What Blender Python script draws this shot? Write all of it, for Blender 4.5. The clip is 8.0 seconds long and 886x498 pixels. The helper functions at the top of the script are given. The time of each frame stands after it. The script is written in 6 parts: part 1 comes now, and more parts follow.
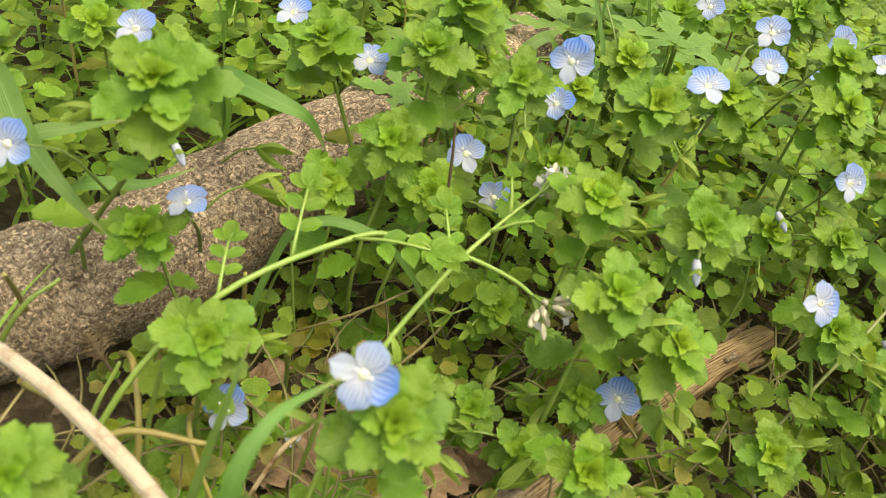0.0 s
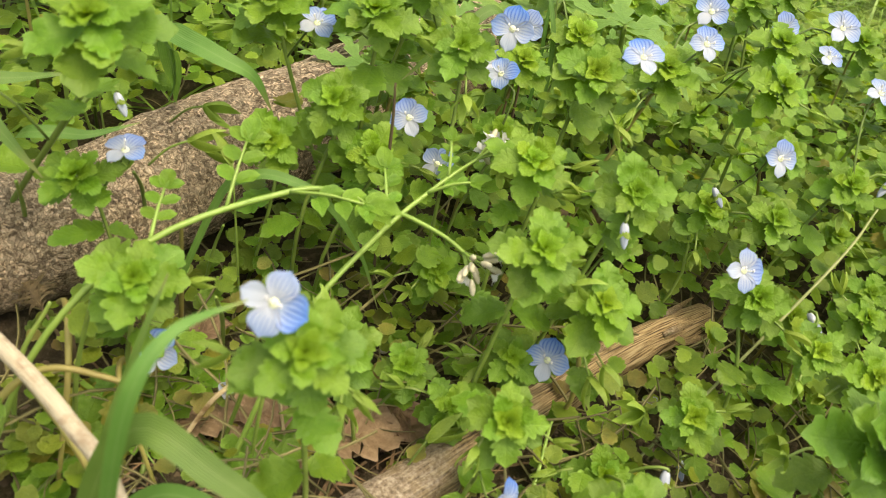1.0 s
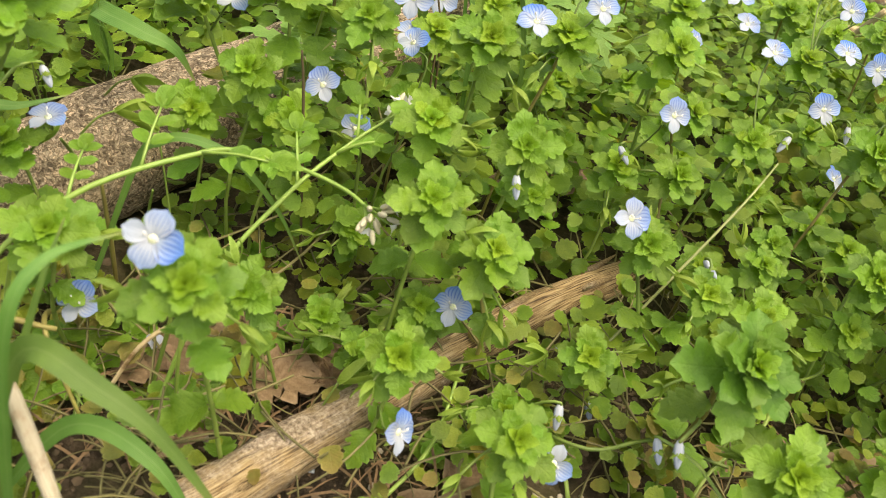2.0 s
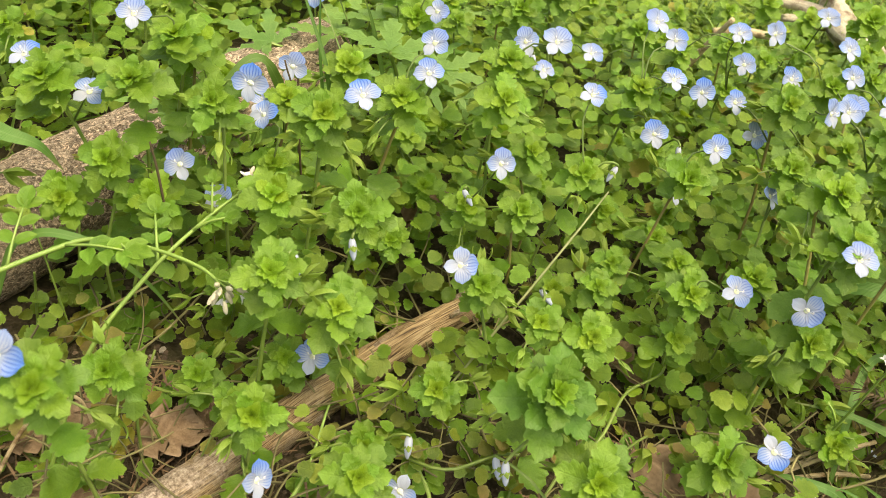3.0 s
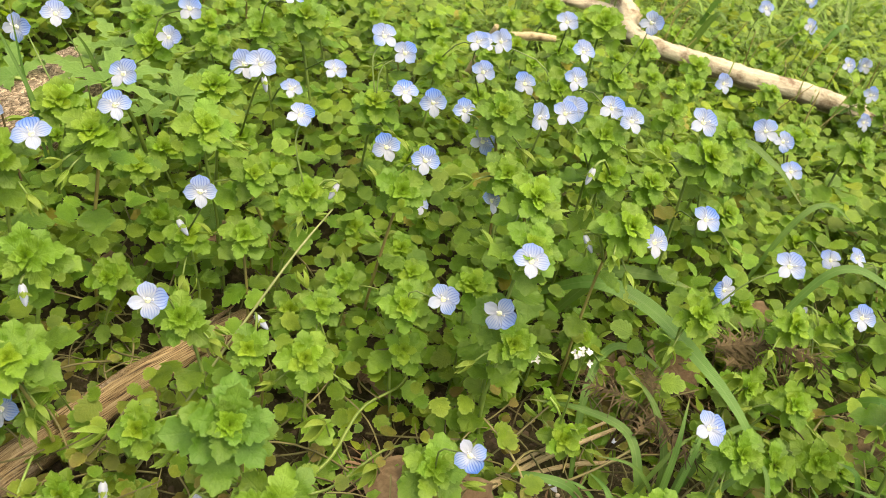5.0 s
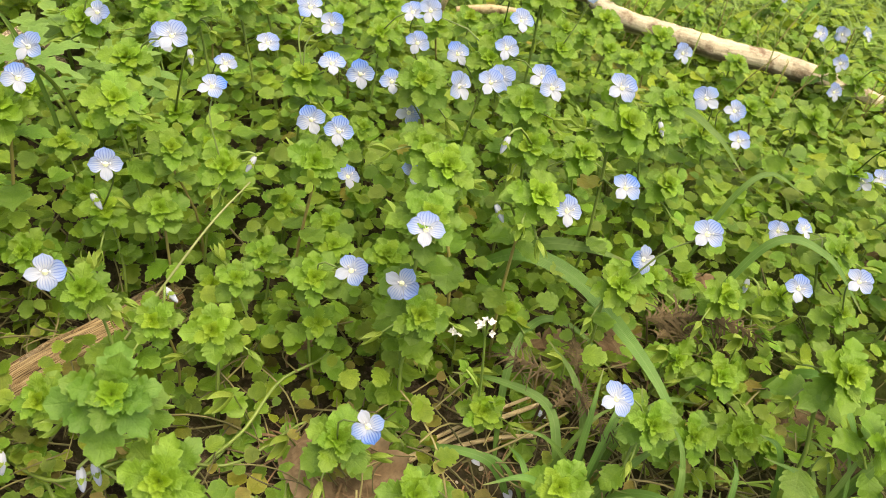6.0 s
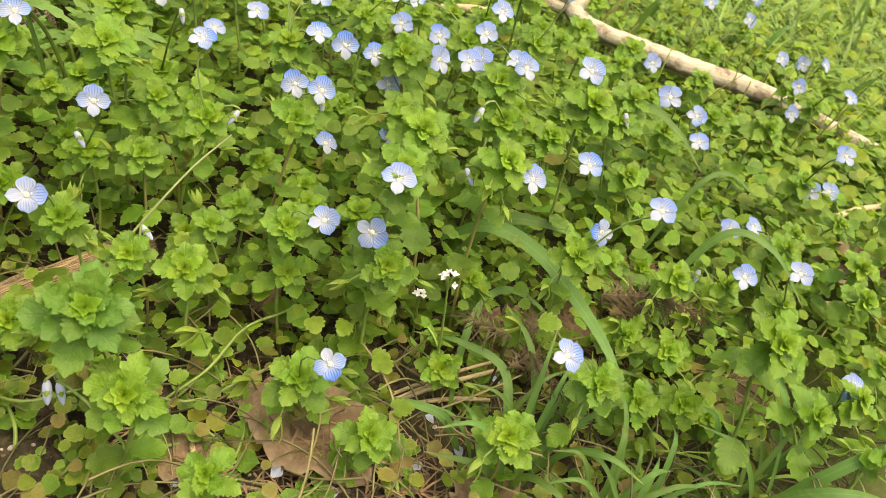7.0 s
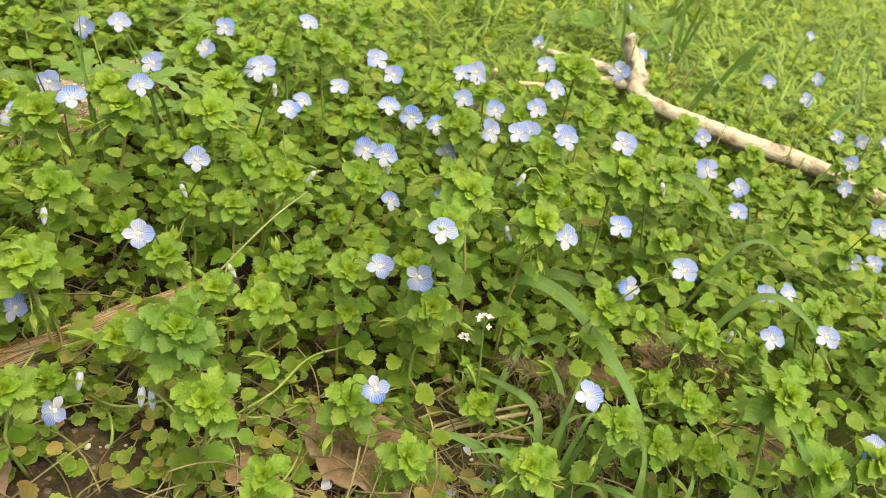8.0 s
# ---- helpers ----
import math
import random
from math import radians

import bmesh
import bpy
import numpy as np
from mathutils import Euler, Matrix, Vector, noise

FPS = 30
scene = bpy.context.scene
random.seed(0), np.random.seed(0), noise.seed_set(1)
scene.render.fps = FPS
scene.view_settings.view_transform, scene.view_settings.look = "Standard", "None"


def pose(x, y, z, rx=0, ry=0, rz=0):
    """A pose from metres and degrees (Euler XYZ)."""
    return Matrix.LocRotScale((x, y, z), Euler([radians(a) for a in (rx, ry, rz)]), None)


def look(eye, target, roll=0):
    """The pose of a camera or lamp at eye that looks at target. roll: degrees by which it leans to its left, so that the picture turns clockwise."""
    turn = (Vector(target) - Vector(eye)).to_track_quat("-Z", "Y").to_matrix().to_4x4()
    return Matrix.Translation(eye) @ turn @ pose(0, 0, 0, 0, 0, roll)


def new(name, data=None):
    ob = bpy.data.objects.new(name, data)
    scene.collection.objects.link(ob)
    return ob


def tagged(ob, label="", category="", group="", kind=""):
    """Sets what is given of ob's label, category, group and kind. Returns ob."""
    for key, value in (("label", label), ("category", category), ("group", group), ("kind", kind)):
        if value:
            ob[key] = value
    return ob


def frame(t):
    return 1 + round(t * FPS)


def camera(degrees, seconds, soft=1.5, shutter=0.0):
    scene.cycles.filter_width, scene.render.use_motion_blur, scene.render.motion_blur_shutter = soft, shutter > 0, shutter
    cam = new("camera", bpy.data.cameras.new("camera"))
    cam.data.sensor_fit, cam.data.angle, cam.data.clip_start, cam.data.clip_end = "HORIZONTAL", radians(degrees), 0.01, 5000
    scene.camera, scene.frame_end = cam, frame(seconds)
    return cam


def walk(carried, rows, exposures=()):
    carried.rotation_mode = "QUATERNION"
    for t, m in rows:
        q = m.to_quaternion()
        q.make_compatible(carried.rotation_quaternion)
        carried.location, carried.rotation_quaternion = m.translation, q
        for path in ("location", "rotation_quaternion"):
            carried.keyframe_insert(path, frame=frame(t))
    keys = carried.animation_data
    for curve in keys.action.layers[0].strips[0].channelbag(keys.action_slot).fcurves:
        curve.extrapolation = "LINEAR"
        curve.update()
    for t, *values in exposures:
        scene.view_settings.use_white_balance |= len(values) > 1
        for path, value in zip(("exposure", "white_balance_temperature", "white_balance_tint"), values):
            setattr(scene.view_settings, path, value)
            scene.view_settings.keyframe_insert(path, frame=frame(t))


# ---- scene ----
cam = camera(61.70, 8.0, soft=0.85)
cam.data.dof.use_dof, cam.data.dof.focus_distance, cam.data.dof.aperture_fstop = True, 0.27, 25.0
PATH = [
    (0, (0.00257, -0.03741, 0.17653), (0.00277, 0.116, 0.04822), 14.45),
    (0.5, (0.00633, -0.03895, 0.17778), (0.00908, 0.11634, 0.05177), 16.13),
    (1, (0.01657, -0.04511, 0.17347), (0.02117, 0.10935, 0.0465), 17.20),
    (1.2, (0.01691, -0.04777, 0.17449), (0.01976, 0.10754, 0.04852), 18.15),
    (2.3, (0.05453, -0.059, 0.18894), (0.06152, 0.09097, 0.05681), 14.33),
    (2.5, (0.05907, -0.05524, 0.19849), (0.06841, 0.09301, 0.06458), 13.39),
    (3, (0.07436, -0.0588, 0.21912), (0.08717, 0.09142, 0.0877), 12.82),
    (3.5, (0.09847, -0.05797, 0.2299), (0.12116, 0.09626, 0.10461), 13.51),
    (4, (0.10804, -0.05586, 0.22948), (0.13017, 0.0968, 0.10218), 13.11),
    (4.5, (0.12807, -0.05772, 0.23438), (0.15782, 0.09444, 0.10803), 13.21),
    (5, (0.14335, -0.05545, 0.23437), (0.17629, 0.09572, 0.10764), 12.69),
    (5.2, (0.15014, -0.05609, 0.23569), (0.18145, 0.09518, 0.10865), 11.68),
    (6.3, (0.18492, -0.06176, 0.23267), (0.2111, 0.08674, 0.10129), 11.44),
    (6.5, (0.17944, -0.06896, 0.22739), (0.21405, 0.08315, 0.10223), 15.36),
    (7, (0.18083, -0.08201, 0.22542), (0.21633, 0.0707, 0.10125), 16.67),
    (7.5, (0.18621, -0.09614, 0.23667), (0.20923, 0.06117, 0.11533), 13.16),
    (8, (0.1919, -0.11326, 0.24395), (0.20267, 0.05015, 0.12915), 13.53),
]
walk(cam, [(t, look(eye, target, roll)) for t, eye, target, roll in PATH], [(0, 0.97, 7600, 0), (3, 1.0, 7650, 2), (5, 0.98, 7700, 4), (8, 0.97, 7800, 5)])

# ---- light: a bright overcast day ----
SUN_UP, SUN_TURN = 74.0, 110.0
world = bpy.data.worlds.new("sky")
scene.world = world
world.use_nodes = True
wn = world.node_tree.nodes
sky = wn.new("ShaderNodeTexSky")
sky.sky_type, sky.sun_disc = "NISHITA", False
sky.sun_elevation, sky.sun_rotation = radians(SUN_UP), radians(SUN_TURN)
sky.air_density, sky.dust_density, sky.ozone_density = 0.8, 8.0, 0.3
world.node_tree.links.new(sky.outputs["Color"], wn["Background"].inputs["Color"])
wn["Background"].inputs["Strength"].default_value = 0.21
sun = new("sun", bpy.data.lights.new("sun", "SUN"))
sun.data.energy, sun.data.angle, sun.data.color = 0.95, radians(110), (1.0, 0.96, 0.88)
sun.matrix_world = look((0, 0, 0), (-math.sin(radians(SUN_TURN)) * math.cos(radians(SUN_UP)),
                                    -math.cos(radians(SUN_TURN)) * math.cos(radians(SUN_UP)), -math.sin(radians(SUN_UP))))


# ---- materials ----
class Nodes:
    """A short hand for a node material."""

    def __init__(self, name):
        self.m = bpy.data.materials.new(name)
        self.m.use_nodes = True
        self.t = self.m.node_tree
        self.p = self.t.nodes["Principled BSDF"]
        self.out = self.t.nodes["Material Output"]

    def add(self, kind, **props):
        n = self.t.nodes.new(kind)
        for k, v in props.items():
            if k == "operation":
                n.operation = v
            elif k == "data_type":
                n.data_type = v
            elif k == "blend_type":
                n.blend_type = v
        return n

    def put(self, socket, value):
        if isinstance(value, bpy.types.NodeSocket):
            self.t.links.new(value, socket)
        else:
            socket.default_value = value

    def math(self, op, a, b=0.0, c=0.0, clamp=False):
        n = self.add("ShaderNodeMath", operation=op)
        n.use_clamp = clamp
        for s, v in zip(n.inputs, (a, b, c)):
            self.put(s, v)
        return n.outputs[0]

    def mix(self, f, a, b, blend="MIX"):
        n = self.add("ShaderNodeMix", data_type="RGBA", blend_type=blend)
        self.put(n.inputs[0], f)
        for s, v in ((n.inputs[6], a), (n.inputs[7], b)):
            self.put(s, (*v, 1) if isinstance(v, tuple) else v)
        return n.outputs[2]

    def noise(self, scale, detail=4.0, rough=0.55, coords=None, stretch=None):
        n = self.add("ShaderNodeTexNoise")
        n.inputs["Scale"].default_value, n.inputs["Detail"].default_value, n.inputs["Roughness"].default_value = scale, detail, rough
        c = coords or self.coords("Object")
        if stretch:
            mp = self.add("ShaderNodeMapping")
            mp.inputs["Scale"].default_value = stretch
            self.put(mp.inputs["Vector"], c)
            c = mp.outputs[0]
        self.put(n.inputs["Vector"], c)
        return n.outputs["Fac"]

    def coords(self, which):
        return self.add("ShaderNodeTexCoord").outputs[which]

    def uv(self):
        s = self.add("ShaderNodeSeparateXYZ")
        self.put(s.inputs[0], self.coords("UV"))
        return s.outputs[0], s.outputs[1]

    def ramp(self, f, *stops):
        n = self.add("ShaderNodeValToRGB")
        e = n.color_ramp.elements
        while len(e) < len(stops):
            e.new(0.5)
        for k, (at, col) in zip(e, stops):
            k.position, k.color = at, (*col, 1)
        self.put(n.inputs[0], f)
        return n.outputs[0]

    def bump(self, height, strength, distance):
        n = self.add("ShaderNodeBump")
        n.inputs["Strength"].default_value, n.inputs["Distance"].default_value = strength, distance
        self.put(n.inputs["Height"], height)
        self.put(self.p.inputs["Normal"], n.outputs[0])
        return n.outputs[0]

    def hue(self, col, h=0.5, s=1.0, v=1.0):
        n = self.add("ShaderNodeHueSaturation")
        for k, x in (("Hue", h), ("Saturation", s), ("Value", v)):
            self.put(n.inputs[k], x)
        self.put(n.inputs["Color"], col)
        return n.outputs[0]

    def thin(self, col, amount, normal=None):
        """Lets light through a leaf or petal."""
        tr = self.add("ShaderNodeBsdfTranslucent")
        self.put(tr.inputs["Color"], col)
        if normal:
            self.put(tr.inputs["Normal"], normal)
        mx = self.add("ShaderNodeMixShader")
        mx.inputs[0].default_value = amount
        self.t.links.new(self.p.outputs[0], mx.inputs[1])
        self.t.links.new(tr.outputs[0], mx.inputs[2])
        self.t.links.new(mx.outputs[0], self.out.inputs["Surface"])

    def island(self):
        return self.add("ShaderNodeNewGeometry").outputs["Random Per Island"]

    def random(self):
        return self.add("ShaderNodeObjectInfo").outputs["Random"]


def leaf_material(name, dark, light, through_col, veins=7.0, rough=0.5, stuff=False, thinness=0.42, spread=0.02, blotch=None, vary=0.3, show=0.06):
    n = Nodes(name)
    u, v = n.uv()
    off = n.math("ABSOLUTE", n.math("SUBTRACT", u, 0.5))
    rnd = n.island() if stuff else n.random()
    rib = n.math("SUBTRACT", 1.0, n.math("MULTIPLY", off, 22.0), clamp=True)
    slant = n.math("SUBTRACT", v, n.math("MULTIPLY", off, 0.75))
    side = n.math("POWER", n.math("ABSOLUTE", n.math("COSINE", n.math("MULTIPLY", slant, veins * math.pi))), 5.0)
    vein = n.math("MAXIMUM", rib, n.math("MULTIPLY", side, 0.5))
    own = 1.0 if stuff else 0.008
    grain = n.noise(4200 * own, 3, 0.65)
    patch = n.noise(300 * own, 4, 0.6)
    col = n.mix(n.math("MULTIPLY_ADD", patch, 2.2, -0.6, clamp=True), dark, light)
    col = n.mix(n.math("MULTIPLY", vein, show), col, tuple(min(1, c * 1.25 + 0.03) for c in light))
    col = n.mix(n.math("MULTIPLY_ADD", grain, 1.8, -0.70, clamp=True), col, tuple(c * 0.70 for c in dark))
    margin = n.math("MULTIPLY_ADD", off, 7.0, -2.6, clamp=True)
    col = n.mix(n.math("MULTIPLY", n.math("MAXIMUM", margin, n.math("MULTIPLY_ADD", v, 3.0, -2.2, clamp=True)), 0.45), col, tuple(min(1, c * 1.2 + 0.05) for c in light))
    if blotch:
        spot = n.math("MULTIPLY_ADD", n.noise(700 * own, 4, 0.65), 3.0, -1.35, clamp=True)
        rim = n.math("MULTIPLY", n.math("SUBTRACT", v, 0.45), 1.6, clamp=True)
        col = n.mix(n.math("MULTIPLY", n.math("MAXIMUM", spot, rim), 0.6), col, blotch)
    col = n.hue(col, n.math("MULTIPLY_ADD", rnd, spread, 0.5 - spread / 2), 1.0,
                n.math("MULTIPLY_ADD", n.math("FRACT", n.math("MULTIPLY", rnd, 7.31)), vary, 1 - vary / 2))
    n.put(n.p.inputs["Base Color"], col)
    n.p.inputs["Roughness"].default_value = rough
    n.p.inputs["Specular IOR Level"].default_value = 0.32
    bumpy = n.math("SUBTRACT", n.math("MULTIPLY", grain, 0.30), n.math("MULTIPLY", vein, 0.42))
    bumpy = n.math("MULTIPLY_ADD", n.noise(1300 * own, 3), 1.0, bumpy)
    nrm = n.bump(bumpy, 0.40, 0.0006)
    n.thin(n.mix(0.6, col, through_col), thinness, nrm)
    return n.m


def petal_material(name, edge, stripe, pale, white_to, strength):
    n = Nodes(name)
    u, v = n.uv()
    wob = n.math("MULTIPLY_ADD", n.noise(5, 2), 0.07, -0.035)
    wave = n.math("COSINE", n.math("MULTIPLY", n.math("ADD", u, wob), 2 * math.pi * 7))
    line = n.math("MULTIPLY_ADD", wave, 0.9, -0.05, clamp=True)
    out = n.math("MULTIPLY_ADD", v, 1.0 / (1.0 - white_to), -white_to / (1.0 - white_to), clamp=True)
    fade = n.math("SUBTRACT", 1.0, n.math("MULTIPLY", n.math("POWER", v, 5.0), 0.45))
    col = n.mix(n.math("POWER", out, 0.8), pale, edge)
    start = n.math("MULTIPLY_ADD", v, 5.0, -1.1, clamp=True)
    col = n.mix(n.math("MULTIPLY", n.math("MULTIPLY", line, strength), n.math("MULTIPLY", start, fade)), col, stripe)
    col = n.hue(col, 0.5, n.math("MULTIPLY_ADD", n.random(), 0.3, 0.85), n.math("MULTIPLY_ADD", n.random(), 0.12, 0.94))
    n.put(n.p.inputs["Base Color"], col)
    n.p.inputs["Roughness"].default_value = 0.55
    n.p.inputs["Specular IOR Level"].default_value = 0.25
    nrm = n.bump(n.math("ADD", line, n.math("MULTIPLY", n.noise(14, 2), 0.8)), 0.3, 0.0002)
    n.thin(col, 0.34, nrm)
    return n.m


def plain_material(name, a, b, scale, rough=0.5, bump=0.3, depth=0.0005, stretch=None, thinness=0.0, var=0.3, stuff=False, spec=0.4):
    n = Nodes(name)
    f = n.noise(scale, 5, 0.6, stretch=stretch)
    fine = n.noise(scale * 6, 3, 0.6, stretch=stretch)
    col = n.mix(n.math("MULTIPLY_ADD", f, 2.2, -0.6, clamp=True), a, b)
    col = n.mix(n.math("MULTIPLY", fine, 0.35), col, tuple(c * 0.55 for c in a))
    rnd = n.island() if stuff else n.random()
    col = n.hue(col, 0.5, 1.0, n.math("MULTIPLY_ADD", rnd, var, 1 - var / 2))
    n.put(n.p.inputs["Base Color"], col)
    n.p.inputs["Roughness"].default_value = rough
    n.p.inputs["Specular IOR Level"].default_value = spec
    nrm = n.bump(n.math("MULTIPLY_ADD", fine, 0.5, f), bump, depth)
    if thinness:
        n.thin(col, thinness, nrm)
    return n.m


def blade_material():
    """A grass blade with fine ribs along its length and a paler middle rib."""
    n = Nodes("grass_blade")
    u, v = n.uv()
    rib = n.math("MULTIPLY_ADD", n.math("COSINE", n.math("MULTIPLY", u, 2 * math.pi * 11)), 0.5, 0.5)
    mid = n.math("SUBTRACT", 1.0, n.math("MULTIPLY", n.math("ABSOLUTE", n.math("SUBTRACT", u, 0.5)), 14.0), clamp=True)
    patch = n.noise(90, 4, 0.6)
    col = n.mix(n.math("MULTIPLY_ADD", patch, 2.0, -0.5, clamp=True), (0.070, 0.158, 0.022), (0.138, 0.250, 0.046))
    col = n.mix(n.math("MULTIPLY", rib, 0.30), col, (0.055, 0.128, 0.016))
    col = n.mix(n.math("MULTIPLY", mid, 0.4), col, (0.20, 0.30, 0.09))
    col = n.mix(n.math("MULTIPLY_ADD", v, 6.0, -5.3, clamp=True), col, (0.30, 0.27, 0.10))
    col = n.hue(col, n.math("MULTIPLY_ADD", n.random(), 0.03, 0.485), 0.95, n.math("MULTIPLY_ADD", n.random(), 0.3, 0.85))
    n.put(n.p.inputs["Base Color"], col)
    n.p.inputs["Roughness"].default_value = 0.5
    n.p.inputs["Specular IOR Level"].default_value = 0.35
    n.thin(n.mix(0.5, col, (0.20, 0.34, 0.025)), 0.35, n.bump(n.math("ADD", rib, patch), 0.35, 0.0003))
    return n.m


def bark_material():
    n = Nodes("weathered_bark")
    u, v = n.uv()
    cmb = n.add("ShaderNodeCombineXYZ")
    n.put(cmb.inputs[0], n.math("MULTIPLY", u, 120.0))
    n.put(cmb.inputs[1], n.math("MULTIPLY", v, 240.0))
    warp = n.add("ShaderNodeTexNoise")
    warp.inputs["Scale"].default_value = 0.35
    n.put(warp.inputs["Vector"], cmb.outputs[0])
    shift = n.add("ShaderNodeVectorMath", operation="SCALE")
    n.put(shift.inputs[0], warp.outputs["Color"])
    shift.inputs["Scale"].default_value = 4.0
    put = n.add("ShaderNodeVectorMath", operation="ADD")
    n.put(put.inputs[0], cmb.outputs[0])
    n.put(put.inputs[1], shift.outputs[0])
    flake = n.noise(1.0, 6, 0.75, coords=put.outputs[0])
    broad = n.noise(0.16, 4, 0.6, coords=put.outputs[0])
    fine = n.noise(3200, 3, 0.6)
    vo = n.add("ShaderNodeTexVoronoi")
    vo.feature = "DISTANCE_TO_EDGE"
    vo.inputs["Scale"].default_value = 0.11
    n.put(vo.inputs["Vector"], put.outputs[0])
    crack = n.math("MULTIPLY", n.math("MULTIPLY_ADD", vo.outputs["Distance"], -16.0, 0.8, clamp=True), n.math("MULTIPLY_ADD", broad, 5.0, -2.3, clamp=True))
    col = n.ramp(flake, (0.38, (0.14, 0.095, 0.058)), (0.46, (0.32, 0.235, 0.145)), (0.54, (0.47, 0.365, 0.245)), (0.63, (0.68, 0.57, 0.42)))
    col = n.mix(n.math("MULTIPLY_ADD", broad, 3.0, -1.3, clamp=True), col, n.mix(flake, (0.26, 0.18, 0.11), (0.62, 0.50, 0.36)))
    chips = n.add("ShaderNodeTexVoronoi")
    chips.feature = "DISTANCE_TO_EDGE"
    chips.inputs["Scale"].default_value = 0.95
    n.put(chips.inputs["Vector"], put.outputs[0])
    gap = n.math("MULTIPLY_ADD", chips.outputs["Distance"], -8.5, 1.0, clamp=True)
    tone = n.add("ShaderNodeTexVoronoi")
    tone.inputs["Scale"].default_value = 0.95
    n.put(tone.inputs["Vector"], put.outputs[0])
    col = n.hue(col, 0.5, 0.92, n.math("MULTIPLY_ADD", tone.outputs["Color"], 1.7, 0.35))
    col = n.mix(n.math("MULTIPLY", gap, n.math("MULTIPLY_ADD", flake, -2.5, 1.95, clamp=True)), col, (0.085, 0.056, 0.036))
    col = n.mix(n.math("MULTIPLY", crack, 0.7), col, (0.060, 0.042, 0.030))
    along = n.add("ShaderNodeCombineXYZ")
    n.put(along.inputs[0], n.math("MULTIPLY", u, 34.0))
    n.put(along.inputs[1], n.math("MULTIPLY", v, 9.0))
    split = n.noise(1.0, 5, 0.65, coords=along.outputs[0])
    seam = n.math("MULTIPLY_ADD", n.math("ABSOLUTE", n.math("SUBTRACT", split, 0.46)), -34.0, 1.0, clamp=True)
    col = n.mix(n.math("MULTIPLY", seam, 0.38), col, (0.070, 0.050, 0.034))
    col = n.mix(n.math("MULTIPLY_ADD", split, 4.0, -2.25, clamp=True), col, n.mix(flake, (0.20, 0.15, 0.10), (0.62, 0.54, 0.42)))
    n.put(n.p.inputs["Base Color"], col)
    n.p.inputs["Roughness"].default_value = 0.95
    n.p.inputs["Specular IOR Level"].default_value = 0.15
    rough = n.math("SUBTRACT", n.math("MULTIPLY_ADD", fine, 0.3, flake), n.math("MULTIPLY", crack, 0.5))
    rough = n.math("SUBTRACT", rough, n.math("MULTIPLY", gap, 0.30))
    n.bump(n.math("SUBTRACT", rough, n.math("MULTIPLY", seam, 0.35)), 1.0, 0.0024)
    return n.m


def split_wood_material():
    n = Nodes("split_wood")
    u, v = n.uv()
    cmb = n.add("ShaderNodeCombineXYZ")
    n.put(cmb.inputs[0], n.math("MULTIPLY", u, 60.0))
    n.put(cmb.inputs[1], n.math("MULTIPLY", v, 7.0))
    fib = n.noise(1.6, 6, 0.7, coords=cmb.outputs[0])
    cmb2 = n.add("ShaderNodeCombineXYZ")
    n.put(cmb2.inputs[0], n.math("MULTIPLY", u, 16.0))
    n.put(cmb2.inputs[1], n.math("MULTIPLY", v, 2.2))
    crk = n.noise(1.0, 5, 0.75, coords=cmb2.outputs[0])
    col = n.ramp(fib, (0.39, (0.034, 0.021, 0.013)), (0.45, (0.17, 0.112, 0.054)), (0.53, (0.32, 0.235, 0.125)), (0.68, (0.48, 0.385, 0.245)))
    col = n.mix(n.math("MULTIPLY_ADD", crk, 9.0, -4.9, clamp=True), col, (0.045, 0.028, 0.018))
    grey = n.math("MULTIPLY_ADD", n.noise(45, 5, 0.65), 6.0, -2.5, clamp=True)
    near = n.math("MULTIPLY_ADD", v, -2.2, 1.35, clamp=True)
    bark = n.ramp(n.noise(700, 5, 0.75), (0.38, (0.10, 0.075, 0.055)), (0.5, (0.27, 0.215, 0.165)), (0.64, (0.50, 0.43, 0.35)))
    col = n.mix(n.math("MULTIPLY", grey, near), col, bark)
    n.put(n.p.inputs["Base Color"], col)
    n.p.inputs["Roughness"].default_value = 0.8
    n.p.inputs["Specular IOR Level"].default_value = 0.2
    n.bump(n.math("MULTIPLY_ADD", crk, -0.6, fib), 0.9, 0.0012)
    return n.m


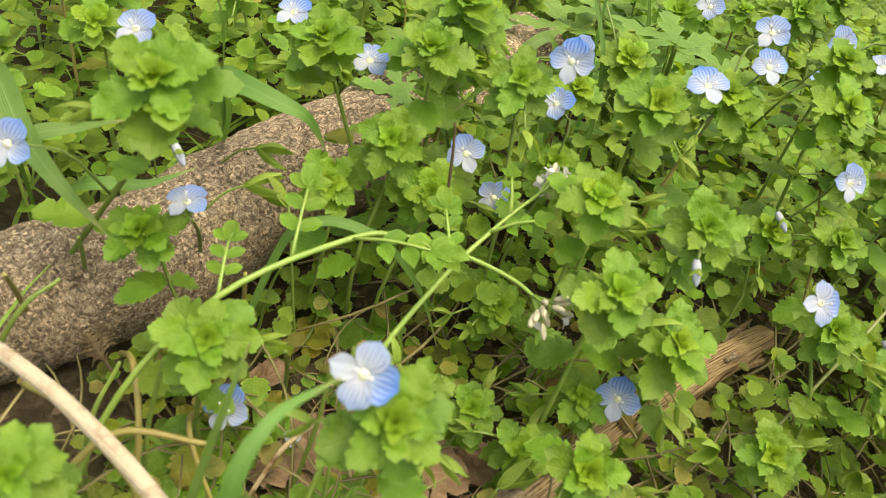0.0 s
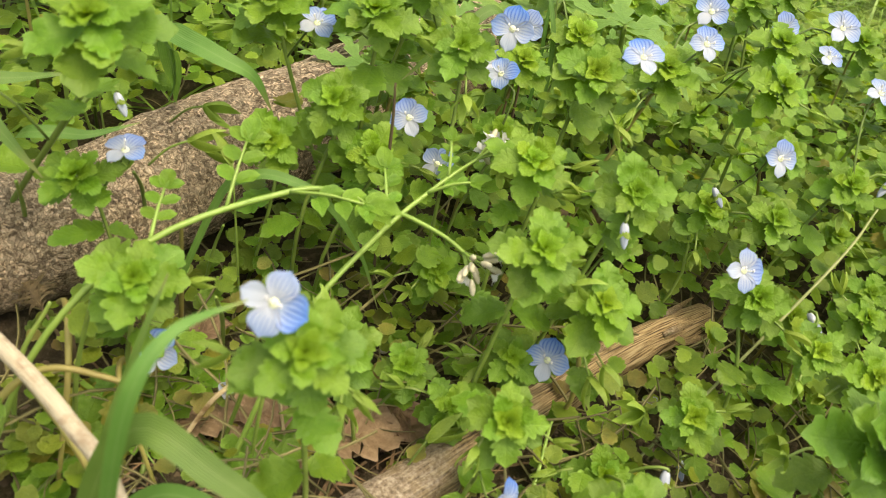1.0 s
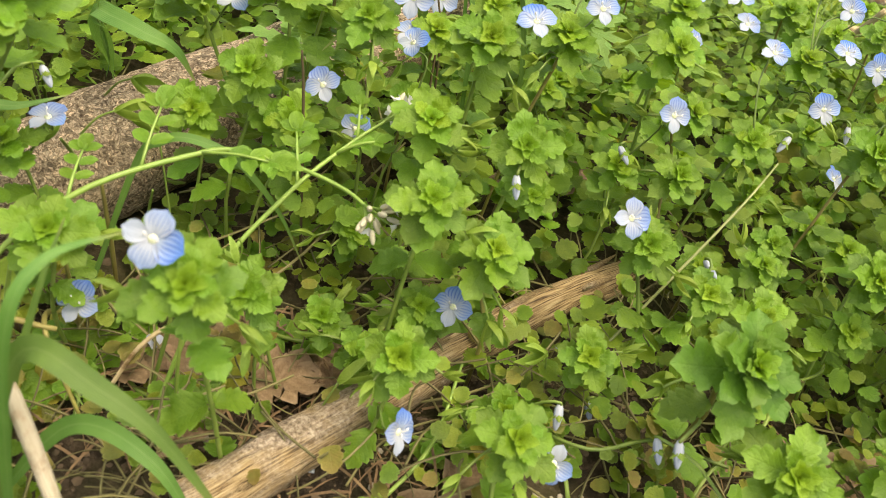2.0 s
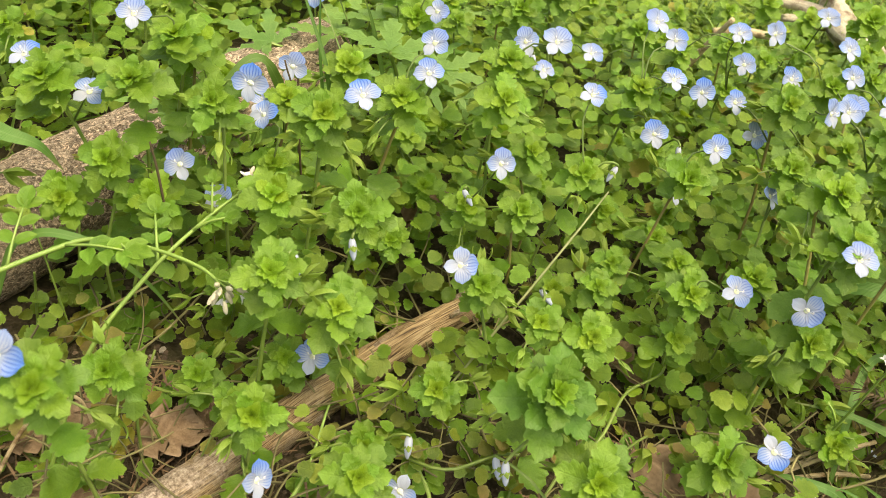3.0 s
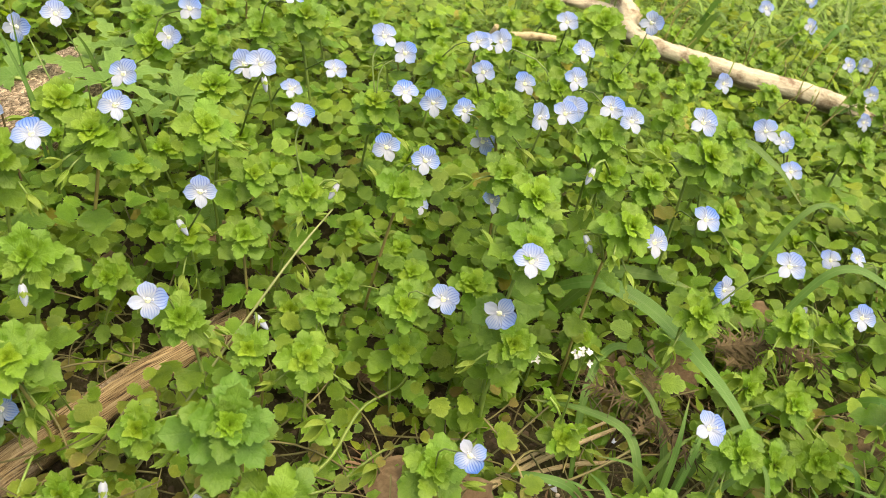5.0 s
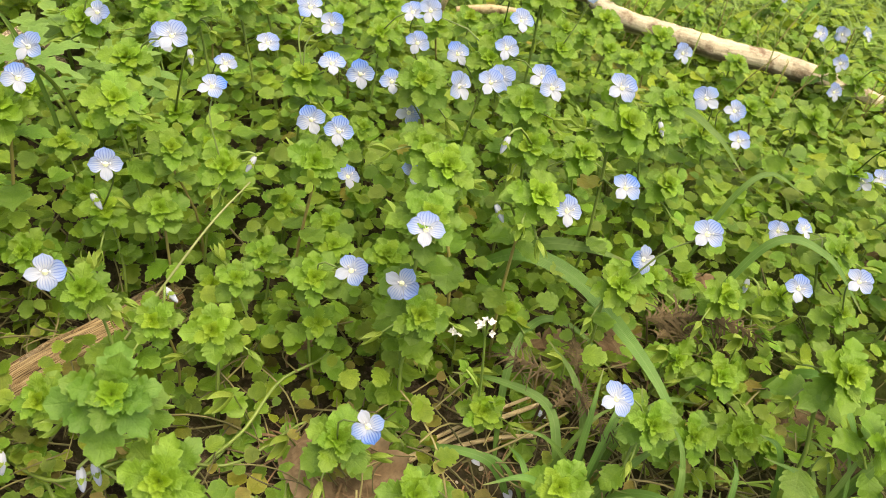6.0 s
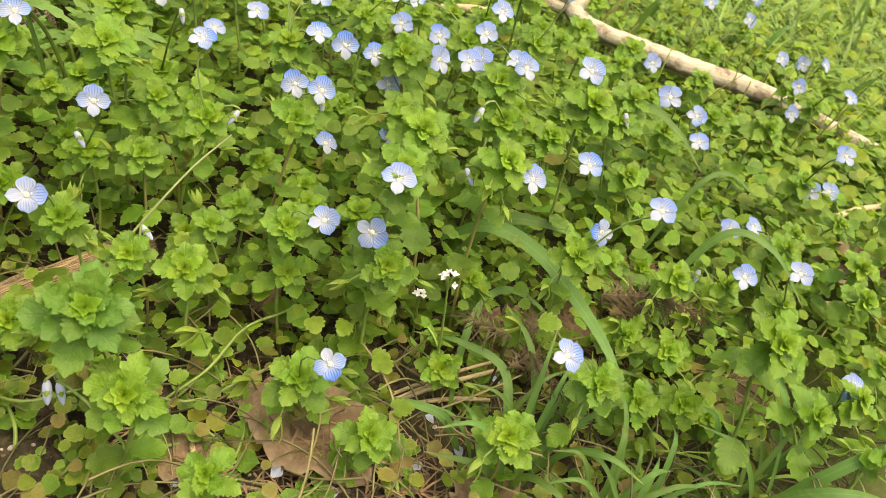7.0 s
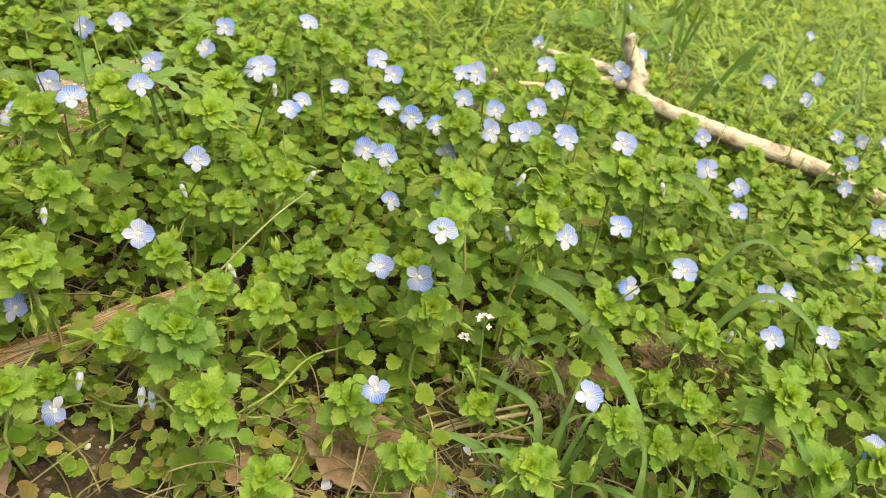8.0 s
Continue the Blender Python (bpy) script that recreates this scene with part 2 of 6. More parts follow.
def pale_wood_material(name, a, b, dark, edge, flank=0.0):
    n = Nodes(name)
    u, v = n.uv()
    cmb = n.add("ShaderNodeCombineXYZ")
    n.put(cmb.inputs[0], n.math("MULTIPLY", u, 18.0))
    n.put(cmb.inputs[1], n.math("MULTIPLY", v, 9.0))
    fib = n.noise(1.5, 6, 0.7, coords=cmb.outputs[0])
    col = n.mix(n.math("MULTIPLY_ADD", fib, 2.4, -0.7, clamp=True), a, b)
    worn = n.math("MULTIPLY_ADD", n.noise(edge, 6, 0.7), 7.0, -3.6, clamp=True)
    col = n.mix(worn, col, dark)
    if flank:
        # Dark along one side: bark remains, with the underside's shade put into the colour.
        band = n.math("SUBTRACT", 1.0, n.math("MULTIPLY", n.math("ABSOLUTE", n.math("SUBTRACT", u, flank)), 6.0), clamp=True)
        left = n.math("MULTIPLY_ADD", n.math("MULTIPLY", fib, band), 9.0, -2.6, clamp=True)
        col = n.mix(n.math("MULTIPLY", left, 0.85), col, (0.075, 0.052, 0.036))
        grain = n.add("ShaderNodeCombineXYZ")
        n.put(grain.inputs[0], n.math("MULTIPLY", u, 16.0))
        n.put(grain.inputs[1], n.math("MULTIPLY", v, 14.0))
        thread = n.noise(1.0, 5, 0.7, coords=grain.outputs[0])
        seam = n.math("MULTIPLY_ADD", n.math("ABSOLUTE", n.math("SUBTRACT", thread, 0.5)), -45.0, 1.0, clamp=True)
        col = n.mix(n.math("MULTIPLY", seam, 0.55), col, (0.16, 0.115, 0.075))
    n.put(n.p.inputs["Base Color"], col)
    n.p.inputs["Roughness"].default_value = 0.85
    n.p.inputs["Specular IOR Level"].default_value = 0.2
    n.bump(n.math("MULTIPLY_ADD", worn, -0.5, fib), 0.7, 0.001)
    return n.m


def soil_material():
    n = Nodes("dark_soil")
    big = n.noise(35, 4)
    mid = n.noise(240, 5, 0.65)
    fine = n.noise(1400, 4, 0.7)
    col = n.ramp(mid, (0.3, (0.016, 0.012, 0.008)), (0.5, (0.042, 0.030, 0.019)), (0.7, (0.105, 0.075, 0.050)))
    col = n.mix(n.math("MULTIPLY_ADD", fine, 4.0, -2.3, clamp=True), col, (0.11, 0.085, 0.06))
    col = n.mix(n.math("MULTIPLY_ADD", big, 2.0, -0.8, clamp=True), col, (0.09, 0.085, 0.035))
    # Grassy ground away from the patch; its colour also carries the haze there.
    far = n.math("MULTIPLY", n.math("SUBTRACT", n.add_length(), 0.33), 4.0, clamp=True)
    col = n.mix(far, col, n.mix(big, (0.100, 0.155, 0.028), (0.190, 0.260, 0.055)))
    n.put(n.p.inputs["Base Color"], col)
    n.p.inputs["Roughness"].default_value = 0.95
    n.p.inputs["Specular IOR Level"].default_value = 0.2
    n.bump(n.math("MULTIPLY_ADD", fine, 0.4, mid), 1.0, 0.003)
    return n.m


def add_length(self):
    v = self.add("ShaderNodeVectorMath", operation="LENGTH")
    self.put(v.inputs[0], self.coords("Object"))
    return v.outputs["Value"]


Nodes.add_length = add_length

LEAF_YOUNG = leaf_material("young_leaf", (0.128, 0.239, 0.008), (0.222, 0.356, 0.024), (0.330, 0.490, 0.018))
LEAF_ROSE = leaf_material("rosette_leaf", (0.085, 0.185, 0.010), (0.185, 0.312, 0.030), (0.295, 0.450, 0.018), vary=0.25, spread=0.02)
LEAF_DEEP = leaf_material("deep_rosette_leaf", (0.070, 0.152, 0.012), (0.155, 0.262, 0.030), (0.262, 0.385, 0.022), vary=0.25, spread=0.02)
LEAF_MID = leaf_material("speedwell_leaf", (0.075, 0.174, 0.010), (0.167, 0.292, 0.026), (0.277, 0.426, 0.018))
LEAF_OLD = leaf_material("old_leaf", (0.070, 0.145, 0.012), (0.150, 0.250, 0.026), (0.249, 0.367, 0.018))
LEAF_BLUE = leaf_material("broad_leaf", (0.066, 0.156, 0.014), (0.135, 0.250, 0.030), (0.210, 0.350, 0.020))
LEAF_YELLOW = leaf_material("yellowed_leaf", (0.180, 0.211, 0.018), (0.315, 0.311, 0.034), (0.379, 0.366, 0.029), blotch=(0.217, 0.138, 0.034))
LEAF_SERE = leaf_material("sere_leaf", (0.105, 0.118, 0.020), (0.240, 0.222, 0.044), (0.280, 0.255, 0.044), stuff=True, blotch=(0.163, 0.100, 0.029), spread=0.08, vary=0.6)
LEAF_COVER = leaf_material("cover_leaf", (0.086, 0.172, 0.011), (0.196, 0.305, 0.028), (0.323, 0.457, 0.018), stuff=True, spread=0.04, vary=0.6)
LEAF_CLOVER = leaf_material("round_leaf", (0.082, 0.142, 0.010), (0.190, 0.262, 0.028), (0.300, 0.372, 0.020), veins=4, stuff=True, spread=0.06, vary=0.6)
# Yellow-green of the meadow, made brighter than the cover leaf to light the distance.
LEAF_MEADOW_LIFTED = leaf_material("lifted_meadow_leaf", (0.136, 0.231, 0.010), (0.272, 0.367, 0.032), (0.363, 0.460, 0.018), veins=4, stuff=True, spread=0.04, vary=0.4)
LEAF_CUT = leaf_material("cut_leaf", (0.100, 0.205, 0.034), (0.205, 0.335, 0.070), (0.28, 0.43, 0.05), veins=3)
GRASS = blade_material()
GRASS_FAR = plain_material("meadow_grass", (0.105, 0.205, 0.020), (0.265, 0.385, 0.065), 30, 0.5, 0.2, 0.0004, None, 0.35, 0.6, True)
STEM = plain_material("green_stem", (0.11, 0.18, 0.03), (0.22, 0.29, 0.065), 120, 0.45, 0.2, 0.0003, None, 0.1, 0.4)
FLOWER_STALK = plain_material("flower_stalk", (0.075, 0.130, 0.022), (0.150, 0.205, 0.045), 120, 0.5, 0.2, 0.0003, None, 0.1, 0.4)
PALE_STEM = plain_material("pale_stem", (0.155, 0.185, 0.060), (0.270, 0.285, 0.125), 90, 0.5, 0.2, 0.0003, None, 0.1, 0.2)
STEM_RED = plain_material("reddish_stem", (0.20, 0.15, 0.05), (0.26, 0.26, 0.07), 90, 0.5, 0.2, 0.0003, None, 0.05, 0.4)
CRESS = plain_material("cress_stem", (0.15, 0.25, 0.04), (0.25, 0.35, 0.08), 80, 0.4, 0.15, 0.0003, None, 0.1, 0.2)
SEPAL = leaf_material("sepal", (0.138, 0.232, 0.026), (0.260, 0.352, 0.062), (0.312, 0.418, 0.040), veins=1.5)
PETAL_UP = petal_material("upper_petal", (0.100, 0.200, 0.53), (0.040, 0.098, 0.40), (0.34, 0.40, 0.54), 0.26, 0.78)
PETAL_SIDE = petal_material("side_petal", (0.195, 0.290, 0.54), (0.070, 0.145, 0.45), (0.38, 0.42, 0.53), 0.36, 0.66)
PETAL_LOW = petal_material("lower_petal", (0.36, 0.41, 0.54), (0.26, 0.34, 0.54), (0.41, 0.44, 0.52), 0.38, 0.28)
PETAL_BUD = petal_material("bud_petal", (0.40, 0.45, 0.58), (0.28, 0.35, 0.55), (0.44, 0.47, 0.55), 0.2, 0.5)
THROAT = plain_material("flower_throat", (0.72, 0.76, 0.42), (0.86, 0.88, 0.70), 900, 0.6, 0.2, 0.0002, None, 0.2, 0.1)
ANTHER = plain_material("anther", (0.60, 0.58, 0.62), (0.80, 0.79, 0.78), 900, 0.7, 0.2, 0.0002)
WHITE_PETAL = plain_material("white_petal", (0.62, 0.63, 0.60), (0.70, 0.70, 0.66), 500, 0.6, 0.2, 0.0002, None, 0.3, 0.1)
CRESS_BUD = plain_material("cress_bud", (0.42, 0.38, 0.24), (0.62, 0.58, 0.46), 500, 0.6, 0.2, 0.0002, None, 0.1, 0.3)
BARK = bark_material()
WOOD = split_wood_material()
PALE_WOOD = pale_wood_material("bleached_wood", (0.34, 0.29, 0.195), (0.52, 0.465, 0.35), (0.15, 0.10, 0.065), 75, 0.57)
TWIG = pale_wood_material("pale_twig", (0.33, 0.285, 0.20), (0.48, 0.425, 0.33), (0.30, 0.22, 0.15), 160)
STRAW = pale_wood_material("straw", (0.33, 0.25, 0.13), (0.52, 0.43, 0.27), (0.17, 0.11, 0.05), 120)
DRY_LEAF = leaf_material("dry_leaf", (0.105, 0.066, 0.036), (0.225, 0.152, 0.088), (0.28, 0.18, 0.10), veins=6, rough=0.8, thinness=0.12, spread=0.02, show=0.6)
DRY_TUFT = plain_material("dry_tuft", (0.115, 0.070, 0.038), (0.26, 0.170, 0.092), 200, 0.85, 0.3, 0.0004, None, 0.1, 0.5, True)
SOIL = soil_material()
WITHERED = plain_material("withered_leaf", (0.048, 0.034, 0.016), (0.185, 0.135, 0.065), 8, 0.85, 0.3, 0.0004, None, 0.1, 0.4)
SOIL_CRUMB = plain_material("soil_crumb", (0.030, 0.020, 0.013), (0.16, 0.115, 0.075), 120, 0.95, 0.5, 0.0008, None, 0, 0.9, True)
DRY_STEM = plain_material("old_stem", (0.10, 0.095, 0.035), (0.23, 0.20, 0.085), 60, 0.7, 0.3, 0.0003, None, 0.05, 0.8, True)
CRUMB = plain_material("pale_crumb", (0.26, 0.22, 0.17), (0.46, 0.42, 0.36), 300, 0.9, 0.4, 0.0006, None, 0, 0.4)


# ---- mesh helpers ----
def mesh_of(name, verts, faces, uvs=None, smooth=True):
    me = bpy.data.meshes.new(name)
    me.from_pydata([tuple(v) for v in verts], [], [tuple(f) for f in faces])
    if uvs is not None:
        uvs = np.asarray(uvs, float)
        layer = me.uv_layers.new(name="UVMap")
        idx = np.empty(len(me.loops), int)
        me.loops.foreach_get("vertex_index", idx)
        layer.data.foreach_set("uv", uvs[idx].ravel())
    me.polygons.foreach_set("use_smooth", [smooth] * len(me.polygons))
    me.update()
    return me


def part(name, me, material, parent, label="", m=None):
    """One mesh object under a thing or under a part."""
    if not me.materials:
        me.materials.append(material)
    ob = new(name, me)
    ob.parent = parent
    if m is not None:
        ob.matrix_basis = m
    if label:
        ob["label"] = label
    return ob


def frame_of(way, up=(0, 0, 1)):
    """Axes with y along way and z as near up as it can be."""
    y = Vector(way).normalized()
    x = y.cross(Vector(up))
    if x.length < 1e-5:
        x = Vector((1, 0, 0))
    x.normalize()
    return Matrix((x, y, x.cross(y))).transposed()


def placed(at, way, up=(0, 0, 1), size=1.0):
    return Matrix.Translation(at) @ frame_of(way, up).to_4x4() @ Matrix.Scale(size, 4)


def curve_points(knots, n):
    """A smooth line through the knots."""
    k = np.asarray(knots, float)
    k = np.vstack([2 * k[0] - k[1], k, 2 * k[-1] - k[-2]])
    out = []
    for t in np.linspace(0, len(k) - 3 - 1e-6, n):
        i = int(t)
        f = t - i
        a, b, c, d = k[i], k[i + 1], k[i + 2], k[i + 3]
        out.append(0.5 * (2 * b + (c - a) * f + (2 * a - 5 * b + 4 * c - d) * f * f + (3 * b - a - 3 * c + d) * f ** 3))
    return np.array(out)


def tube(name, knots, radii, n=10, sides=6, rough=0.0, ridges=0, seed=0, cap=True):
    """A tapered round body along a smooth line."""
    c = curve_points(knots, n)
    r = np.interp(np.linspace(0, 1, n), np.linspace(0, 1, len(radii)), radii)
    verts, uvs, faces = [], [], []
    ways = np.gradient(c, axis=0)
    side = None
    for i in range(n):
        w = Vector(ways[i]).normalized()
        s = (side or (Vector((0, 0, 1)).cross(w) if abs(w.z) < 0.9 else Vector((1, 0, 0))))
        s = (s - w * s.dot(w)).normalized()
        side = s
        q = w.cross(s)
        for j in range(sides + 1):
            a = 2 * math.pi * j / sides
            d = s * math.cos(a) + q * math.sin(a)
            k = 1.0
            if rough:
                p = Vector(c[i]) + d * r[i]
                k += rough * (noise.noise(p * 60 + Vector((seed, 0, 0))) + 0.5 * noise.noise(p * 190 + Vector((0, seed, 0))) + 0.3 * noise.noise(p * 500))
            if ridges:
                k += 0.09 * noise.noise(Vector((math.cos(a) * ridges, math.sin(a) * ridges, i * 0.12 + seed))) * 2
            verts.append(Vector(c[i]) + d * (r[i] * k))
            uvs.append((j / sides, i / (n - 1)))
    for i in range(n - 1):
        for j in range(sides):
            a = i * (sides + 1) + j
            faces.append((a, a + 1, a + sides + 2, a + sides + 1))
    if cap:
        for i in (0, n - 1):
            verts.append(c[i])
            uvs.append((0.5, i / (n - 1)))
            b = i * (sides + 1)
            for j in range(sides):
                f = (b + j, len(verts) - 1, b + j + 1)
                faces.append(f if i == 0 else f[::-1])
    return mesh_of(name, verts, faces, uvs)


def ground_z(x, y):
    """The lie of the ground: flat where the weeds grow, rising a little towards the meadow."""
    rise = 0.028 * min(1.0, max(0.0, (math.hypot(x - 0.12, y - 0.10) - 0.20) / 0.25))
    return rise + 0.004 * noise.noise(Vector((x * 18, y * 18, 1))) + 0.0018 * noise.noise(Vector((x * 70, y * 70, 2)))


# ---- leaf and petal shapes, one unit long, along y ----
def leaf_mesh(name, teeth=4, wide=0.40, deep=0.26, cup=0.16, droop=0.35, seed=0, n=24, stalk=0.08):
    """An oval leaf with teeth that point forward, or with a plain rim."""
    rs = random.Random(seed)
    rows = [(0.0, 0.03, 0.03), (stalk, 0.04, 0.04)] if stalk else [(0.0, 0.05, 0.05)]
    whole = int(teeth)
    if not whole:
        rows += [(stalk + (1 - stalk) * k / n, None, None) for k in range(1, n + 1)]
    else:
        step = 0.90 / whole
        for k in range(whole):
            d = deep * rs.uniform(0.8, 1.2) * (0.7 + 0.5 * k / whole)
            s = 0.04 + k * step
            for f, depth in ((0.0, d), (0.30, d * 0.36), (0.66, -0.01), (0.90, d * 0.06)):
                q = d * rs.uniform(0.85, 1.15) / d
                rows.append((stalk + (1 - stalk) * (s + f * step), depth, depth * q))
        rows += [(stalk + (1 - stalk) * 0.945, deep * 0.5, deep * 0.5), (stalk + (1 - stalk) * 0.965, 0.0, 0.0), (1.0, 0.25, 0.25)]
    verts, uvs, faces = [], [], []
    for i, (v, lo, hi) in enumerate(rows):
        s = max(0.0, (v - stalk) / (1 - stalk))
        body = 0.035 if s <= 0 else max(0.02, wide * math.sin(math.pi * min(0.95, 0.09 + 0.86 * s ** 1.14)) ** 0.80)
        for c in (-1, -0.62, 0, 0.62, 1):
            w, push = body, 0.0
            if s > 0 and lo is not None and abs(c) > 0.9:
                w *= 1 - (lo if c < 0 else hi)
                push = 0.035 * (lo < 0)
            x = c * w
            lift = cup * abs(x) * (0.6 + 0.8 * v) - droop * v * v * 0.5
            lift += 0.022 * math.sin(8 * v + 2.2 * c + seed) + 0.030 * abs(c) * math.sin(15 * v + 3 * seed)
            lift -= 0.03 * (1 - abs(c)) * (s > 0)
            verts.append((x, v + push - (0.05 * abs(c) if s > 0 else 0), lift))
            uvs.append((0.5 + 0.5 * c, v))
    for i in range(len(rows) - 1):
        for j in range(4):
            a = i * 5 + j
            faces.append((a, a + 1, a + 6, a + 5))
    return mesh_of(name, verts, faces, uvs)


def bud_mesh(seed):
    """The heart of a rosette: small folded leaves that stand close together, one unit long, along z."""
    rs = random.Random(seed)
    verts, uvs, faces = [], [], []
    turn = rs.uniform(0, 6.28)
    for pair, (length, lift, count) in enumerate(((0.50, 82, 2), (0.72, 70, 3), (0.95, 58, 4), (1.12, 44, 4))):
        turn += 0.7
        for k in range(count):
            b = turn + 2 * math.pi * k / count + rs.uniform(-0.2, 0.2)
            el = radians(lift + rs.uniform(-7, 7))
            way = Vector((math.cos(b) * math.cos(el), math.sin(b) * math.cos(el), math.sin(el)))
            m = frame_of(way, (0, 0, 1)) * (length * rs.uniform(0.9, 1.1))
            base = len(verts)
            rows = ((0.0, 0.06), (0.22, 0.22), (0.40, 0.36), (0.46, 0.30), (0.64, 0.37), (0.70, 0.28), (0.85, 0.24), (1.0, 0.05))
            for y, w in rows:
                for c in (-1, 0, 1):
                    verts.append(m @ Vector((c * w, y, 0.55 * abs(c) * w - 0.25 * y * y)) + Vector((way.x, way.y, 0)) * 0.06)
                    uvs.append((0.5 + 0.5 * c, y))
            for i in range(len(rows) - 1):
                for j in range(2):
                    a = base + i * 3 + j
                    faces.append((a, a + 1, a + 4, a + 3))
    return mesh_of("bud_leaves", verts, faces, uvs)


def petal_mesh(name, wide, cup, reflex, n=9, m=7):
    verts, uvs, faces = [], [], []
    for i in range(n + 1):
        v = i / n
        w = wide * (0.16 + 0.84 * math.sin(math.pi * 0.5 * min(1, v * 1.55)) ** 1.1)
        if v > 0.62:
            w *= math.sqrt(max(0.0, 1 - ((v - 0.62) / 0.385) ** 2))
        for j in range(m + 1):
            c = 2 * j / m - 1
            lift = cup * (c * c) * w * 0.8 + 0.30 * v * (1 - v) - reflex * v * v + 0.02 * math.sin(6 * c + 5 * v)
            verts.append((c * w, v * (1 - 0.06 * c * c), lift))
            uvs.append((0.5 + 0.5 * c, v))
    for i in range(n):
        for j in range(m):
            a = i * (m + 1) + j
            faces.append((a, a + 1, a + m + 2, a + m + 1))
    return mesh_of(name, verts, faces, uvs)


def blob_mesh(name, rx, ry, rz, rings=5, sides=8, point=0.0):
    verts, uvs, faces = [(0, 0, -rz)], [(0.5, 0)], []
    for i in range(1, rings):
        a = math.pi * i / rings
        k = math.sin(a) * (1 - point * (i / rings))
        for j in range(sides):
            b = 2 * math.pi * j / sides
            verts.append((rx * k * math.cos(b), ry * k * math.sin(b), -rz * math.cos(a)))
            uvs.append((j / sides, i / rings))
    verts.append((0, 0, rz))
    uvs.append((0.5, 1))
    for j in range(sides):
        faces.append((0, 1 + (j + 1) % sides, 1 + j))
        last = 1 + (rings - 2) * sides
        faces.append((len(verts) - 1, last + j, last + (j + 1) % sides))
    for i in range(rings - 2):
        for j in range(sides):
            a, b = 1 + i * sides + j, 1 + i * sides + (j + 1) % sides
            faces.append((a, b, b + sides, a + sides))
    return mesh_of(name, verts, faces, uvs)


def material_variants(meshes, material):
    out = []
    for me in meshes:
        c = me.copy()
        c.materials.clear()
        c.materials.append(material)
        out.append(c)
    return out


ROUND_SHAPES = [leaf_mesh("round_leaf_shape", 2 + k % 2, 0.47 + 0.03 * (k % 2), 0.13, 0.10 + 0.1 * (k % 3), 0.1 + 0.1 * k, k + 40, 20, 0.16) for k in range(4)]
ROUND, ROUND_YELLOW = material_variants(ROUND_SHAPES, LEAF_MID), material_variants(ROUND_SHAPES, LEAF_YELLOW)
SHAPES = [leaf_mesh("leaf_shape", 4 + k % 2, 0.40 + 0.03 * (k % 3), 0.21 + 0.05 * (k % 2), 0.06 + 0.07 * (k % 3), 0.15 + 0.14 * (k % 4), k, 32) for k in range(8)]
ROSE_SHAPES = [leaf_mesh("rosette_leaf_shape", 4 + (k + 1) % 2, 0.350 + 0.025 * (k % 3), 0.27 + 0.06 * (k % 2), 0.12 + 0.08 * (k % 3), 0.10 + 0.10 * (k % 4), k + 20, 36) for k in range(6)]
ROSE = material_variants(ROSE_SHAPES, LEAF_ROSE)
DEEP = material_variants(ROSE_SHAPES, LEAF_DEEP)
BUDS = material_variants([bud_mesh(k) for k in range(5)], LEAF_YOUNG)
BROAD_ROSE = material_variants(ROSE_SHAPES, LEAF_BLUE)
YOUNG, MID, OLD, YELLOW = (material_variants(SHAPES, m) for m in (LEAF_YOUNG, LEAF_MID, LEAF_OLD, LEAF_YELLOW))
UPPER, SIDE, LOWER = petal_mesh("upper_petal_shape", 0.58, 0.25, 0.10), petal_mesh("side_petal_shape", 0.50, 0.3, 0.06), petal_mesh("lower_petal_shape", 0.37, 0.2, 0.02)
SEPALS = leaf_mesh("sepal_shape", 0, 0.22, 0.0, 0.5, 0.1, 3, 8, 0.0)
THROAT_SHAPE = blob_mesh("throat_shape", 0.0010, 0.0010, 0.0004)
ANTHER_SHAPE = blob_mesh("anther_shape", 0.00028, 0.00028, 0.0005)
for shape, material in ((UPPER, PETAL_UP), (SIDE, PETAL_SIDE), (LOWER, PETAL_LOW), (SEPALS, SEPAL), (THROAT_SHAPE, THROAT), (ANTHER_SHAPE, ANTHER)):
    shape.materials.append(material)


def calyx_mesh(open_by, n=8):
    """Four pointed sepals round the end of a stalk, one unit long, along y."""
    verts, uvs, faces = [], [], []
    for k in range(4):
        a = k * math.pi / 2
        for i in range(n + 1):
            v = i / n
            w = 0.155 * math.sin(math.pi * min(1, 0.14 + 0.85 * v ** 0.8)) ** 0.9
            r = 0.03 + open_by * math.sin(1.9 * v)
            for c in (-1, 0, 1):
                x, z = c * w, r - 0.05 * abs(c)
                verts.append((x * math.cos(a) + z * math.sin(a), v, -x * math.sin(a) + z * math.cos(a)))
                uvs.append((0.5 + 0.5 * c, v))
        b = k * (n + 1) * 3
        for i in range(n):
            for j in range(2):
                q = b + i * 3 + j
                faces.append((q, q + 1, q + 4, q + 3))
    me = mesh_of("calyx_shape", verts, faces, uvs)
    me.materials.append(SEPAL)
    return me


CALYX = [calyx_mesh(0.20), calyx_mesh(0.34), calyx_mesh(0.50)]
BUD_SHAPE = blob_mesh("bud_shape", 0.0014, 0.0012, 0.0030, 7, 9, 0.5)
BUD_SHAPE.materials.append(PETAL_BUD)

